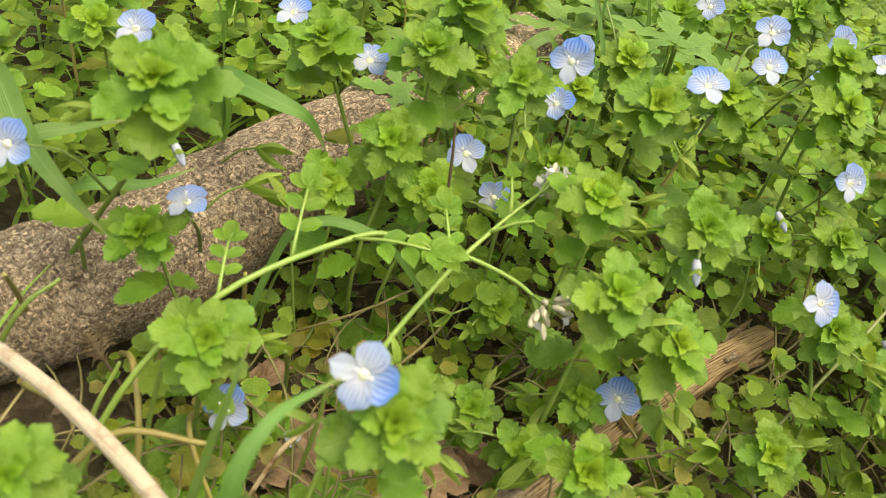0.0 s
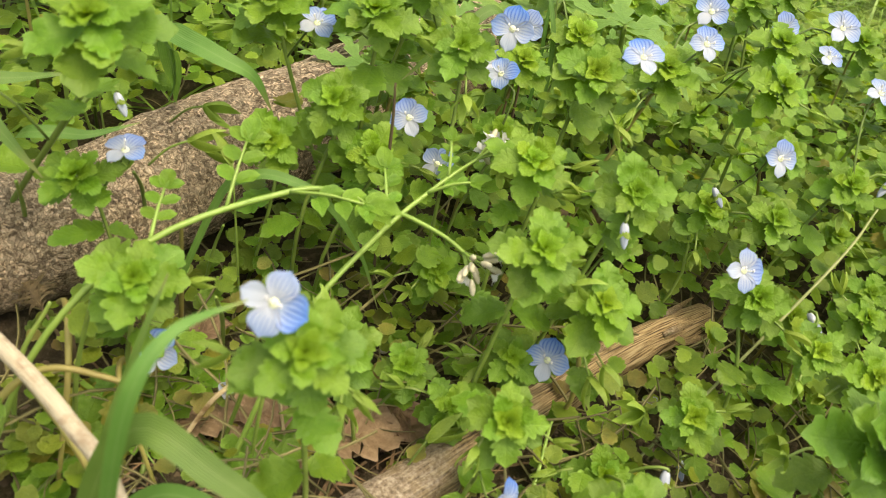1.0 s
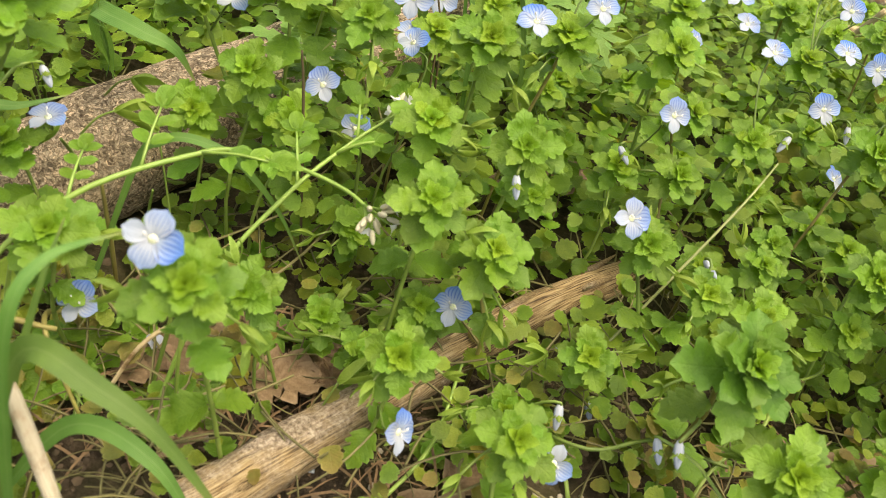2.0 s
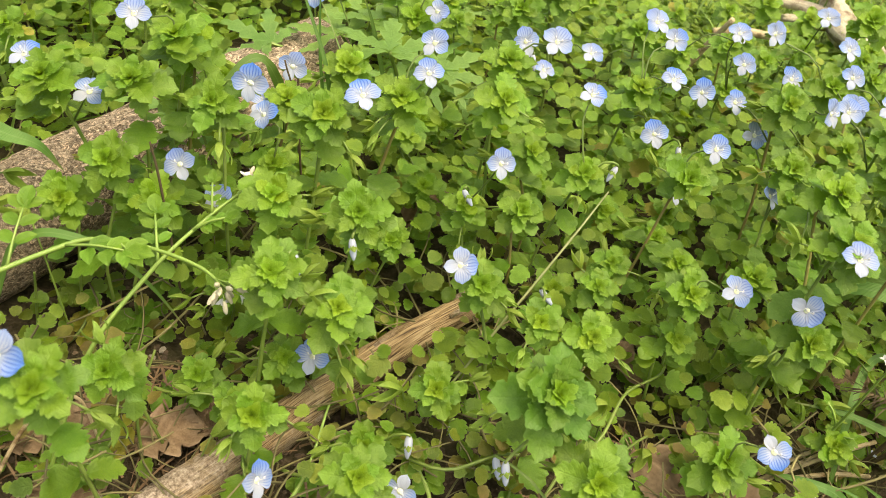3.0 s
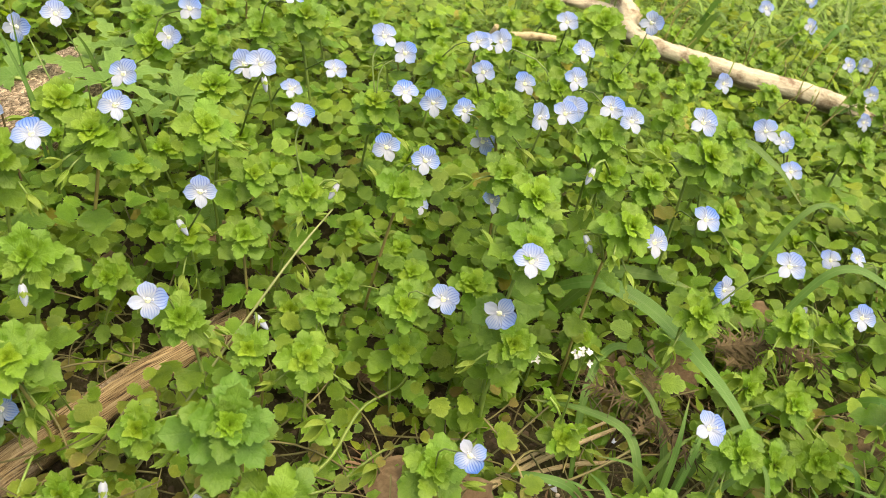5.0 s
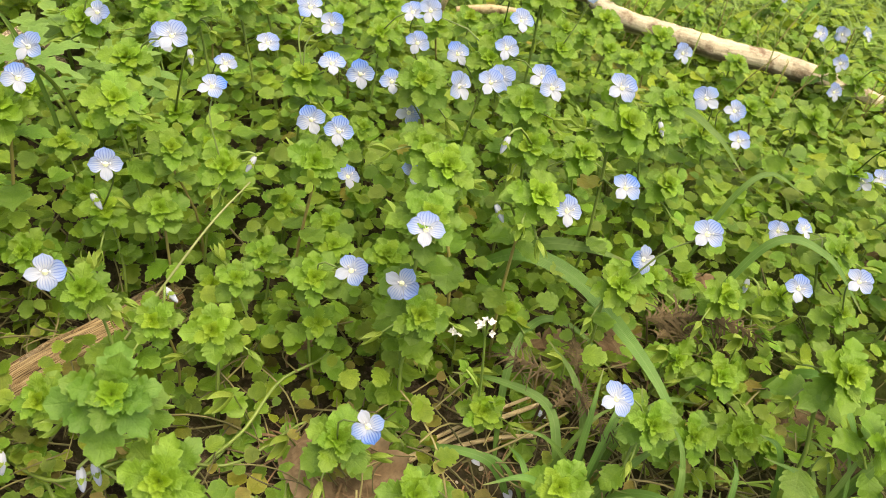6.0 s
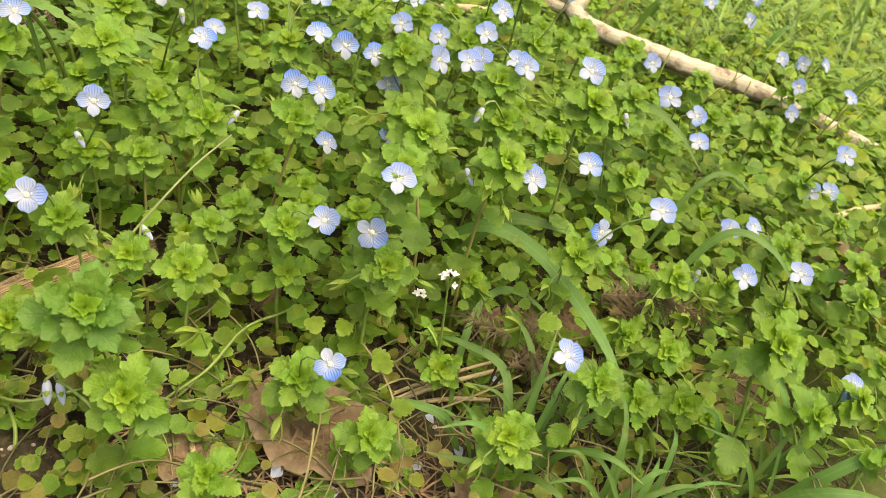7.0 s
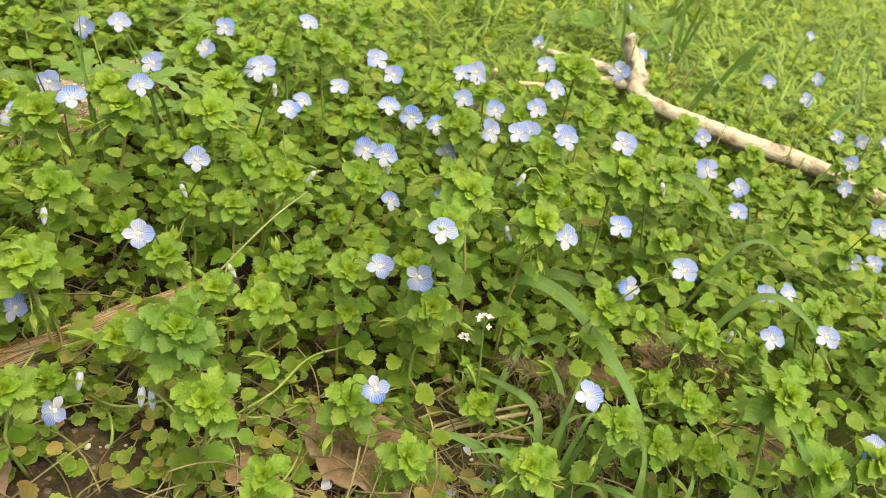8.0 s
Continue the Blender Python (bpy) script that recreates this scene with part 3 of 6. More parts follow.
# ---- ground ----
def build_ground():
    xs = np.concatenate([np.linspace(-60, -1.2, 14), np.linspace(-1.0, -0.3, 8), np.linspace(-0.28, 0.75, 150), np.linspace(0.8, 1.8, 12), np.linspace(2.4, 60, 12)])
    ys = np.concatenate([np.linspace(-60, -1.2, 12), np.linspace(-1.0, -0.2, 8), np.linspace(-0.18, 0.75, 136), np.linspace(0.8, 2.2, 14), np.linspace(2.8, 60, 12)])
    verts = [(x, y, ground_z(x, y)) for y in ys for x in xs]
    n = len(xs)
    faces = [(j * n + i, j * n + i + 1, (j + 1) * n + i + 1, (j + 1) * n + i) for j in range(len(ys) - 1) for i in range(n - 1)]
    me = mesh_of("ground", verts, faces)
    me.materials.append(SOIL)
    tagged(new("ground", me), "dark crumbly soil under weeds, running out into a meadow", "ground", kind="structure")


build_ground()

# ---- where things grow: tips in millimetres (x, y, height) and size in per cent ----
SHOOTS = []


def grow(rows):
    for x, y, z, size in rows:
        SHOOTS.append((x / 1000, y / 1000, z / 1000, size / 100))


# beside the log
grow([(-52, 16, 68, 84), (-38, 56, 61, 105), (-58, 81, 101, 132), (-64, 81, 61, 90), (-31, 118, 59, 95), (-17, 122, 74, 105), (-4, 122, 61, 100),
      (-13, 138, 94, 110), (-41, 139, 89, 120), (-7, 160, 99, 110), (-4, 171, 92, 105), (2, 36, 77, 108), (75, 46, 44, 110), (44, 58, 47, 100),
      (4, 62, 51, 95), (75, 69, 24, 85), (34, 75, 26, 85), (20, 84, 26, 80), (94, 84, 37, 90), (42, 86, 74, 115)])
grow([(46, 89, 35, 85), (61, 89, 61, 115), (103, 108, 61, 100), (62, 110, 80, 115), (36, 113, 79, 105), (22, 115, 34, 85), (46, 136, 95, 110), (11, 138, 91, 100),
      (72, 140, 45, 85), (28, 149, 63, 85), (117, 151, 60, 95), (97, 153, 57, 90), (68, 158, 93, 110), (29, 165, 80, 90), (103, 164, 95, 105), (118, 170, 73, 90),
      (103, 182, 101, 100), (46, 194, 81, 105), (67, 246, 81, 110), (111, 252, 91, 110)])
# the middle of the patch
grow([(138, 50, 51, 130), (209, 60, 30, 105), (124, 66, 66, 155), (184, 73, 39, 115), (234, 95, 26, 85), (207, 102, 65, 100), (142, 105, 49, 105), (124, 105, 52, 80),
      (206, 111, 99, 115), (175, 117, 43, 80), (173, 119, 62, 100), (205, 119, 41, 90), (146, 129, 50, 80), (197, 131, 64, 85), (214, 141, 96, 110), (153, 145, 48, 80),
      (178, 148, 51, 80), (170, 153, 84, 100), (137, 163, 72, 95), (208, 163, 89, 95), (176, 172, 42, 85), (206, 183, 103, 110)])
grow([(161, 212, 85, 100), (235, 214, 99, 100), (129, 268, 93, 110), (173, 285, 78, 105), (198, 350, 60, 120), (251, 58, 40, 100), (329, 70, 84, 125), (281, 73, 52, 95),
      (301, 78, 40, 95), (321, 82, 37, 95), (318, 102, 43, 90), (276, 117, 70, 95), (323, 127, 58, 85), (243, 127, 98, 105), (246, 134, 37, 80), (331, 137, 40, 80),
      (274, 152, 112, 110), (246, 163, 93, 95), (243, 172, 104, 105), (273, 181, 80, 90), (316, 188, 64, 90), (303, 189, 88, 100)])
# towards the pale branch
grow([(281, 195, 86, 95), (308, 199, 95, 100), (334, 211, 76, 95), (275, 256, 87, 100), (262, 259, 112, 110), (372, 207, 37, 85), (393, 227, 80, 110), (379, 257, 66, 100)])
# between the patch and the far end of the log
grow([(-26, 216, 90, 105), (-15, 181, 85, 105), (-12, 172, 70, 95), (0, 188, 70, 95)])
# round the pale branch
grow([(468, 335, 58, 95), (478, 322, 56, 95), (353, 420, 58, 90), (276, 397, 64, 110), (295, 376, 66, 110), (328, 355, 62, 105), (367, 402, 56, 85), (402, 398, 55, 90), (430, 384, 55, 90), (476, 439, 56, 95), (360, 345, 60, 100), (405, 330, 56, 100)])
PLACED = len(SHOOTS)

LOG_LINE = [(-0.17, -0.01, 0.014), (-0.130, 0.052, 0.016), (-0.106, 0.083, 0.018), (-0.086, 0.105, 0.019), (-0.071, 0.128, 0.020), (-0.058, 0.158, 0.020), (-0.038, 0.195, 0.020), (-0.008, 0.252, 0.022), (0.020, 0.305, 0.022)]
WOOD_LINE = [(0.004, 0.028, 0.008), (0.026, 0.055, 0.0085), (0.054, 0.090, 0.0085), (0.086, 0.128, 0.009), (0.118, 0.158, 0.010)]


def away(x, y, line):
    """How far a spot lies from a line on the ground."""
    best = 9.0
    for a, b in zip(line, line[1:]):
        dx, dy = b[0] - a[0], b[1] - a[1]
        k = max(0, min(1, ((x - a[0]) * dx + (y - a[1]) * dy) / (dx * dx + dy * dy)))
        best = min(best, math.hypot(x - a[0] - k * dx, y - a[1] - k * dy))
    return best


# bare spots of soil: x, y, radius
BARE = [(0.235, 0.100, 0.026), (0.03, 0.095, 0.012), (0.06, 0.045, 0.018), (0.10, 0.065, 0.012), (0.17, 0.095, 0.012), (-0.002, 0.082, 0.034), (0.018, 0.060, 0.024), (0.045, 0.062, 0.016), (0.160, 0.062, 0.024), (0.205, 0.050, 0.030), (0.192, 0.076, 0.024), (0.255, 0.060, 0.014), (-0.02, 0.110, 0.018), (0.235, 0.080, 0.018), (0.12, 0.03, 0.02), (0.308, 0.130, 0.016), (0.256, 0.100, 0.014), (0.186, 0.070, 0.022), (-0.03, 0.045, 0.02), (-0.02, 0.07, 0.022)]


def bare(x, y):
    return min((math.hypot(x - a, y - b) / r for a, b, r in BARE), default=9)


def canopy(x, y):
    """The height of the leaves over a spot, from the shoots round it."""
    s = w = 0.0
    for a, b, z, _ in SHOOTS[:PLACED]:
        k = 1.0 / ((x - a) ** 2 + (y - b) ** 2 + 0.0003) ** 1.5
        s += k * z
        w += k
    return s / w


def fill_shoots():
    rs = random.Random(4)
    tries = 0
    while len(SHOOTS) < PLACED + 142 and tries < 9000:
        tries += 1
        x, y = rs.uniform(-0.16, 0.52), rs.uniform(0.0, 0.42)
        far = y > 0.24 or x > 0.34 or x < -0.08
        if away(x, y, LOG_LINE) < 0.03 or away(x, y, WOOD_LINE) < 0.013 or bare(x, y) < 1.0:
            continue
        if y - 0.30 + 0.75 * (x - 0.36) > 0 and y > 0.2:
            continue
        if x - 0.28 > 0.9 * y + 0.12 or (x < -0.02 and y < 0.045):
            continue
        if y < 0.105 and x < 0.31 and rs.random() < 0.9:
            continue
        if min(math.hypot(x - a, y - b) for a, b, _, _ in SHOOTS) < (0.022 if far else 0.0155):
            continue
        h = canopy(x, y)
        z = h * rs.uniform(0.80, 1.0) if far else h * rs.uniform(0.42, 0.72)
        SHOOTS.append((x, y, max(0.02, z), rs.uniform(0.85, 1.1)))


fill_shoots()
STEMS = []


def speedwell(x, y, z, size, rs, low, lean=(0, 0)):
    """One shoot: a stem with toothed leaves that crowd into a rosette at its tip."""
    foot = Vector((x + rs.uniform(-0.010, 0.010), y + rs.uniform(-0.006, 0.012), 0))
    foot += Vector((*lean, 0))
    if away(foot.x, foot.y, LOG_LINE) < 0.026:
        foot.x += 0.034 if not lean[0] else -0.02
    foot.z = ground_z(foot.x, foot.y) - 0.001
    tip = Vector((x, y, max(z, foot.z + 0.014)))
    plant = new("speedwell_plant")
    plant.location = foot
    rise = tip - foot
    axis = Vector((0.05 + rs.uniform(-0.25, 0.25), -0.62 + rs.uniform(-0.25, 0.25), 1)).normalized()
    mid = rise * 0.5 + Vector((rs.uniform(-0.004, 0.004), rs.uniform(-0.004, 0.004), 0))
    below = rise - axis * min(0.012, rise.length * 0.3)
    line = [(0, 0, 0), mid, below, rise]
    part("stem", tube("stem", line, (0.00062 * size, 0.00056 * size, 0.00045 * size), 9, 6), STEM if rs.random() < 0.8 else STEM_RED, plant)
    STEMS.append([foot + p for p in (Vector((0, 0, 0)), mid, below, rise)])
    turn = rs.uniform(0, 6.28)
    # Near shoots stay deep green; part of this is foreground shade in the colour.
    light = rs.random() < (0.0 if y < 0.09 and x < 0.24 else 0.55 if size < 1.15 and not low else 0.3)
    x_ax = Vector((1, 0, 0)) - axis * axis.x
    x_ax.normalize()
    y_ax = axis.cross(x_ax)
    heart = rs.choice(BUDS)
    part("leaf_bud", heart, None, plant, m=Matrix.Translation(rise) @ axis.to_track_quat("Z", "Y").to_matrix().to_4x4() @ Matrix.Scale(0.0034 * size * rs.uniform(0.85, 1.15), 4))
    rings = ((6.0, 27, 0.2, 4), (9.0, 8, 1.0, 4), (10.3, -6, 3.2, 4)) if not low else ((5.6, 28, 0.2, 3), (8.4, 6, 1.0, 4), (10.2, -8, 3.6, 2))
    if size > 1.52:
        rings = ((4.6, 44, 0.0, 4), (6.8, 27, 0.6, 4), (8.6, 9, 1.6, 5), (9.8, -8, 3.6, 4))
    for ring, (length, lift, drop, across) in enumerate(rings):
        turn += math.pi / across + 0.2
        for k in range(across):
            b = turn + k * 2 * math.pi / across + rs.uniform(-0.18, 0.18)
            el = radians(lift + rs.uniform(-10, 10))
            out = x_ax * math.cos(b) + y_ax * math.sin(b)
            way = out * math.cos(el) + axis * math.sin(el)
            at = rise - axis * (drop * 0.001 * size)
            s = length * 0.001 * size * rs.uniform(0.85, 1.15)
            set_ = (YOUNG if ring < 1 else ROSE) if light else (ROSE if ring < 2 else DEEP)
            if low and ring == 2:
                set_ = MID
            if size > 1.52:
                set_ = BROAD_ROSE
            if low and ring == 2 and rs.random() < 0.05:
                set_ = YELLOW
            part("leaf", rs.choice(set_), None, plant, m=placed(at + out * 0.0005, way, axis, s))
    deep = rise.length
    step = 0.013
    while step < deep - 0.008:
        f = 1 - step / deep
        at = Vector(np.array(curve_points(line, 20))[int(f * 19)])
        turn += 1.57 + rs.uniform(-0.3, 0.3)
        for side in (0, math.pi):
            el = radians(rs.uniform(-25, 12))
            way = Vector((math.cos(turn + side) * math.cos(el), math.sin(turn + side) * math.cos(el), math.sin(el)))
            set_ = ROSE if lean[0] else YELLOW if size < 1.4 and rs.random() < (0.07 if low else 0.025) else (OLD if rs.random() < 0.4 else MID)
            part("leaf", rs.choice(set_), None, plant, m=placed(at, way, (0, 0, 1), 0.0110 * min(size, 1.15) * rs.uniform(0.75, 1.2)))
        step += rs.uniform(0.015, 0.022)
        if 1.4 < size < 1.52:
            break
    for turn_by in ((0.0,) if low or rs.random() < 0.3 else (0.0, 2.1)):
        a = rs.uniform(0, 6.28) + turn_by
        at = rise - axis * rs.uniform(0.008, 0.016) * size
        end = at + Vector((math.cos(a) * 0.012, math.sin(a) * 0.010 - 0.004, rs.uniform(-0.004, 0.006)))
        stalk = part("seed_stalk", tube("seed_stalk", [at, (at + end) / 2 + Vector((0, 0, 0.002)), end], (0.0004, 0.0003), 5, 5), STEM, plant)
        way = (end - at).normalized() + Vector((0, 0, rs.uniform(-0.8, 0.3)))
        part("calyx", rs.choice(CALYX), None, stalk, m=placed(end, way, (0, 0, 1), rs.uniform(0.0058, 0.0080)))
    kind = "low speedwell shoot with deep green toothed leaves among taller ones" if low else "fresh green speedwell shoot with a rosette of toothed leaves"
    if size > 1.52:
        kind = "large speedwell shoot with broad blue-green toothed leaves"
    tagged(plant, kind, "weed", group="speedwell shoots")


RS = random.Random(11)
for number, (px, py, pz, ps) in enumerate(SHOOTS):
    speedwell(px, py, pz, ps, RS, number >= PLACED, (-0.034, 0.016) if number == 2 else (0, 0))


# ---- flowers ----
def root_for(at):
    """A spot on the stem of the nearest shoot, or on the ground below."""
    best, found = 0.034, None
    want = at + Vector((0, 0.003, -0.011))
    for line in STEMS:
        for k in range(9):
            f = k / 8
            p = line[1].lerp(line[2], f * 2) if f < 0.5 else line[2].lerp(line[3], f * 2 - 1)
            d = (p - want).length
            if p.z < at.z - 0.004 and d < best:
                best, found = d, p
    if found is None:
        found = Vector((at.x + 0.004, at.y + 0.006, ground_z(at.x + 0.004, at.y + 0.006) - 0.001))
    return found


def speedwell_flower(x, y, z, blue, aside=0.0, back=0.0, size=1.0):
    """Four petals of which the upper one is bluest. blue: degrees clockwise that it is turned. aside, back: how far the face turns away."""
    at = Vector((x, y, z))
    root = root_for(at)
    flower = new("speedwell_flower")
    flower.location = root
    o = at - root
    yaw, up = radians(aside + 4), radians(44 + back)
    face = Vector((math.sin(yaw) * math.cos(up), -math.cos(yaw) * math.cos(up), math.sin(up)))
    tilt = Vector((0.24, 0, 1))
    top = (tilt - face * tilt.dot(face)).normalized()
    right = top.cross(face)
    part("stalk", tube("stalk", [(0, 0, 0), o * 0.45 + Vector((0.0035 * math.sin(blue + x * 900), 0.002, 0.004)), o - face * 0.004, o - face * 0.0006], (0.00038, 0.00030, 0.00034), 9, 5), FLOWER_STALK, flower)
    length = 0.0056 * size
    for name, shape, turn, s in (("upper_petal", UPPER, 0, 1.0), ("side_petal", SIDE, 88, 0.97), ("side_petal", SIDE, -88, 0.97), ("lower_petal", LOWER, 180, 0.98)):
        a = radians(turn + blue)
        way = top * math.cos(a) + right * math.sin(a)
        way = (way + face * 0.16).normalized()
        part(name, shape, None, flower, m=placed(o + way * 0.0002, way, face, length * s))
    part("throat", THROAT_SHAPE, None, flower, "pale yellow-green throat", Matrix.Translation(o + face * 0.0003) @ face.to_track_quat("Z", "Y").to_matrix().to_4x4())
    for side in (-1, 1):
        end = o + face * 0.0022 + right * (side * 0.0013) + top * 0.0004
        fil = part("stamen", tube("stamen", [o, o + face * 0.0014 + right * (side * 0.0005), end], (0.00014, 0.00012), 4, 4), WHITE_PETAL, flower)
        part("anther", ANTHER_SHAPE, None, fil, m=Matrix.Translation(end))
    for k in range(4):
        a = radians(45 + 90 * k + blue)
        way = top * math.cos(a) + right * math.sin(a) + face * 0.1
        part("sepal", SEPALS, None, flower, m=placed(o - face * 0.0009, way, face, 0.0046 * size))
    tagged(flower, "open blue and white veined speedwell flower on a thin stalk", "flower", group="speedwell flowers")


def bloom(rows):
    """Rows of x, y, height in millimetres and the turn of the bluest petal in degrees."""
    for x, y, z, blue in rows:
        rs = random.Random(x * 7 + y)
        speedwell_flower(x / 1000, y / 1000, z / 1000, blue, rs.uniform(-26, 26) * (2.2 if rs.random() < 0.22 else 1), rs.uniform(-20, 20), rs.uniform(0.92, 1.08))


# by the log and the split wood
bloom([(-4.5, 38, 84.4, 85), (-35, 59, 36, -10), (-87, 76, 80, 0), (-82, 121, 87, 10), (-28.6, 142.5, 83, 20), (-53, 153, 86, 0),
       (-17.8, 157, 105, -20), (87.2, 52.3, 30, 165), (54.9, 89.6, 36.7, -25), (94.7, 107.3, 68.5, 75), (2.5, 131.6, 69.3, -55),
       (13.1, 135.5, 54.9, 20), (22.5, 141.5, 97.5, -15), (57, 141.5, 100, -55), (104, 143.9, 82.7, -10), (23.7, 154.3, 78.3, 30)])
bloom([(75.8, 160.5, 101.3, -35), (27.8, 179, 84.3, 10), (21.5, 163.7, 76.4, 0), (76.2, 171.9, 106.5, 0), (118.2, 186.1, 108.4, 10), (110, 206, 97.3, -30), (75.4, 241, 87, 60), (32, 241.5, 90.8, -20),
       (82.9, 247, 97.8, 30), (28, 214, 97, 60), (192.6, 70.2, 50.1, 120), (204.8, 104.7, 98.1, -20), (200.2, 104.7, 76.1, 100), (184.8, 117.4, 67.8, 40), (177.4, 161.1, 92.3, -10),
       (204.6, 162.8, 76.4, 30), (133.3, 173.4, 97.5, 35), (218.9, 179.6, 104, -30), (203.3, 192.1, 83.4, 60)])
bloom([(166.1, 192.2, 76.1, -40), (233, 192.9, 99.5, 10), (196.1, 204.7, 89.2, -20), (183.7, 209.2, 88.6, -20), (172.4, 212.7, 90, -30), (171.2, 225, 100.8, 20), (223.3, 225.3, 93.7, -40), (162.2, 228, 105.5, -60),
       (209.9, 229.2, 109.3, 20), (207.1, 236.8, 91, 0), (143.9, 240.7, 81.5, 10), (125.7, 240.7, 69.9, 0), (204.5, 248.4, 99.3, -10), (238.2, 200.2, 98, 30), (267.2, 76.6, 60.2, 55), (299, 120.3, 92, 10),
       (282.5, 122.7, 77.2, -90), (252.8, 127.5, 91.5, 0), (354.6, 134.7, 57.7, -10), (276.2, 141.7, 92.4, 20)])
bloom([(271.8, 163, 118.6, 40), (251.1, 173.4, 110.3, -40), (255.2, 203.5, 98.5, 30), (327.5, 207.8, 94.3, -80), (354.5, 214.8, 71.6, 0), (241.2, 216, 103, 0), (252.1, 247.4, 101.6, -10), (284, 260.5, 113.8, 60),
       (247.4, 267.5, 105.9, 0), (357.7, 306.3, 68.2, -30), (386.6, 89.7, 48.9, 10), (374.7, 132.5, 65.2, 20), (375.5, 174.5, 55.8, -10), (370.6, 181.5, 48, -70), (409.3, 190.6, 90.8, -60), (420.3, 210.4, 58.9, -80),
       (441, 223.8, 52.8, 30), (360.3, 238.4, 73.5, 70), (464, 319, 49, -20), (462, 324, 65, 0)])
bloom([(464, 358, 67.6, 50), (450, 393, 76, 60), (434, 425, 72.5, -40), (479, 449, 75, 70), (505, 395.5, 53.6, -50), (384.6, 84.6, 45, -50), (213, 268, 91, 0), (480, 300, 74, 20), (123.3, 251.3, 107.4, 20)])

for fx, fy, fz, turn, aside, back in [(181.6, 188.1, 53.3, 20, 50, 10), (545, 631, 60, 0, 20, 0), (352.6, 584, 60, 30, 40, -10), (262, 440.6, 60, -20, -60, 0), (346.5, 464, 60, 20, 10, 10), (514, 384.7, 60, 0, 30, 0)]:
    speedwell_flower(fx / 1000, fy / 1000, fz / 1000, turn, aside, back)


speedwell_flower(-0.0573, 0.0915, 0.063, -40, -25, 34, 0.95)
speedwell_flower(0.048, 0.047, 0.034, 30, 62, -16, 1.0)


def speedwell_bud(x, y, z, lean):
    at = Vector((x, y, z))
    root = root_for(at)
    bud = new("speedwell_bud")
    bud.location = root
    o = at - root
    way = Vector((math.sin(lean) * 0.7, -0.5, -0.35 - 0.3 * math.cos(lean))).normalized()
    part("stalk", tube("stalk", [(0, 0, 0), o * 0.6 + Vector((0, 0, 0.006)), o - way * 0.002 + Vector((0, 0, 0.0012)), o - way * 0.002], (0.0005, 0.0004), 7, 5), STEM, bud)
    part("closed_petals", BUD_SHAPE, None, bud, "pale blue closed petals", Matrix.Translation(o + way * 0.001) @ way.to_track_quat("Z", "Y").to_matrix().to_4x4() @ Matrix.Scale(1.25 if y < 0.07 else 1.15, 4))
    for k in range(4):
        q = frame_of(way)
        b = k * 1.57
        w = way + 0.45 * (q.col[0] * math.cos(b) + q.col[2] * math.sin(b))
        part("sepal", SEPALS, None, bud, m=placed(o - way * 0.002, w, way, 0.0045))
    tagged(bud, "closed pale blue speedwell bud in green sepals", "flower bud", group="speedwell buds")


for bx, by, bz, lean in [(75.8, 56.5, 30, -0.3), (114.8, 65.3, 30, 0.4), (115, 57, 41, 0.2), (103, 90, 10, 0.5), (126, 119, 51, 1.3), (231, 129.5, 88, 0.6), (234, 152, 100, -0.5), (147.4, 164.3, 74, -0.6), (116.5, 217.4, 85, 0.3), (372, 475, 60, 0.2), (178, 191.5, 70.5, 0.1), (350, 156, 39, -0.3), (303.6, 189, 90, 0.3),
                         (-66, 106, 66, 1.0), (96, 150, 63, 0.9), (47, 96, 70, 0.5), (62, 104, 72, 0.3), (88, 68, 30, 0.1)]:
    speedwell_bud(bx / 1000, by / 1000, bz / 1000, lean)


# ---- log, split wood, branches ----
log = new("log")
log.location = (-0.06, 0.13, 0)
part("trunk", tube("trunk", [Vector(p) - log.location for p in LOG_LINE], (0.018, 0.0185, 0.0192, 0.0195, 0.0203, 0.0210, 0.0215, 0.0215, 0.021), 170, 48, 0.085, 0, 3), BARK, log)
tagged(log, "weathered grey-brown fallen log with cracked bark in the weeds", "log")

wood = new("split_branch")
wood.location = (0.05, 0.09, 0)
for k, (f, turn, reach) in enumerate([(0.12, 40, 0.016), (0.3, -60, 0.022), (0.55, 80, 0.018), (0.74, -20, 0.020), (0.9, 30, 0.014), (0.97, 100, 0.016), (0.96, -50, 0.018)]):
    c = curve_points(WOOD_LINE, 60)
    i = int(f * 58)
    t = Vector(c[i + 1] - c[i]).normalized()
    side = (t.cross(Vector((0, 0, 1))) * math.sin(radians(turn)) + Vector((0, 0, 1)) * math.cos(radians(turn))).normalized()
    a = Vector(c[i]) + side * 0.0056 - wood.location
    part("splinter", tube("splinter", [a - t * reach * 0.5, a + side * 0.0008, a + t * reach * 0.5 + side * (0.0022 if f > 0.9 else 0.0008)], (0.0012, 0.0014, 0.0003), 10, 6, 0.1, 1.0, k), WOOD, wood)
part("branch", tube("branch", [Vector(p) - wood.location for p in WOOD_LINE], (0.0072, 0.0074, 0.0070, 0.0064, 0.0050), 110, 30, 0.09, 3.0, 5), WOOD, wood)
tagged(wood, "broken tan branch of stripped splintered wood on the soil", "branch")

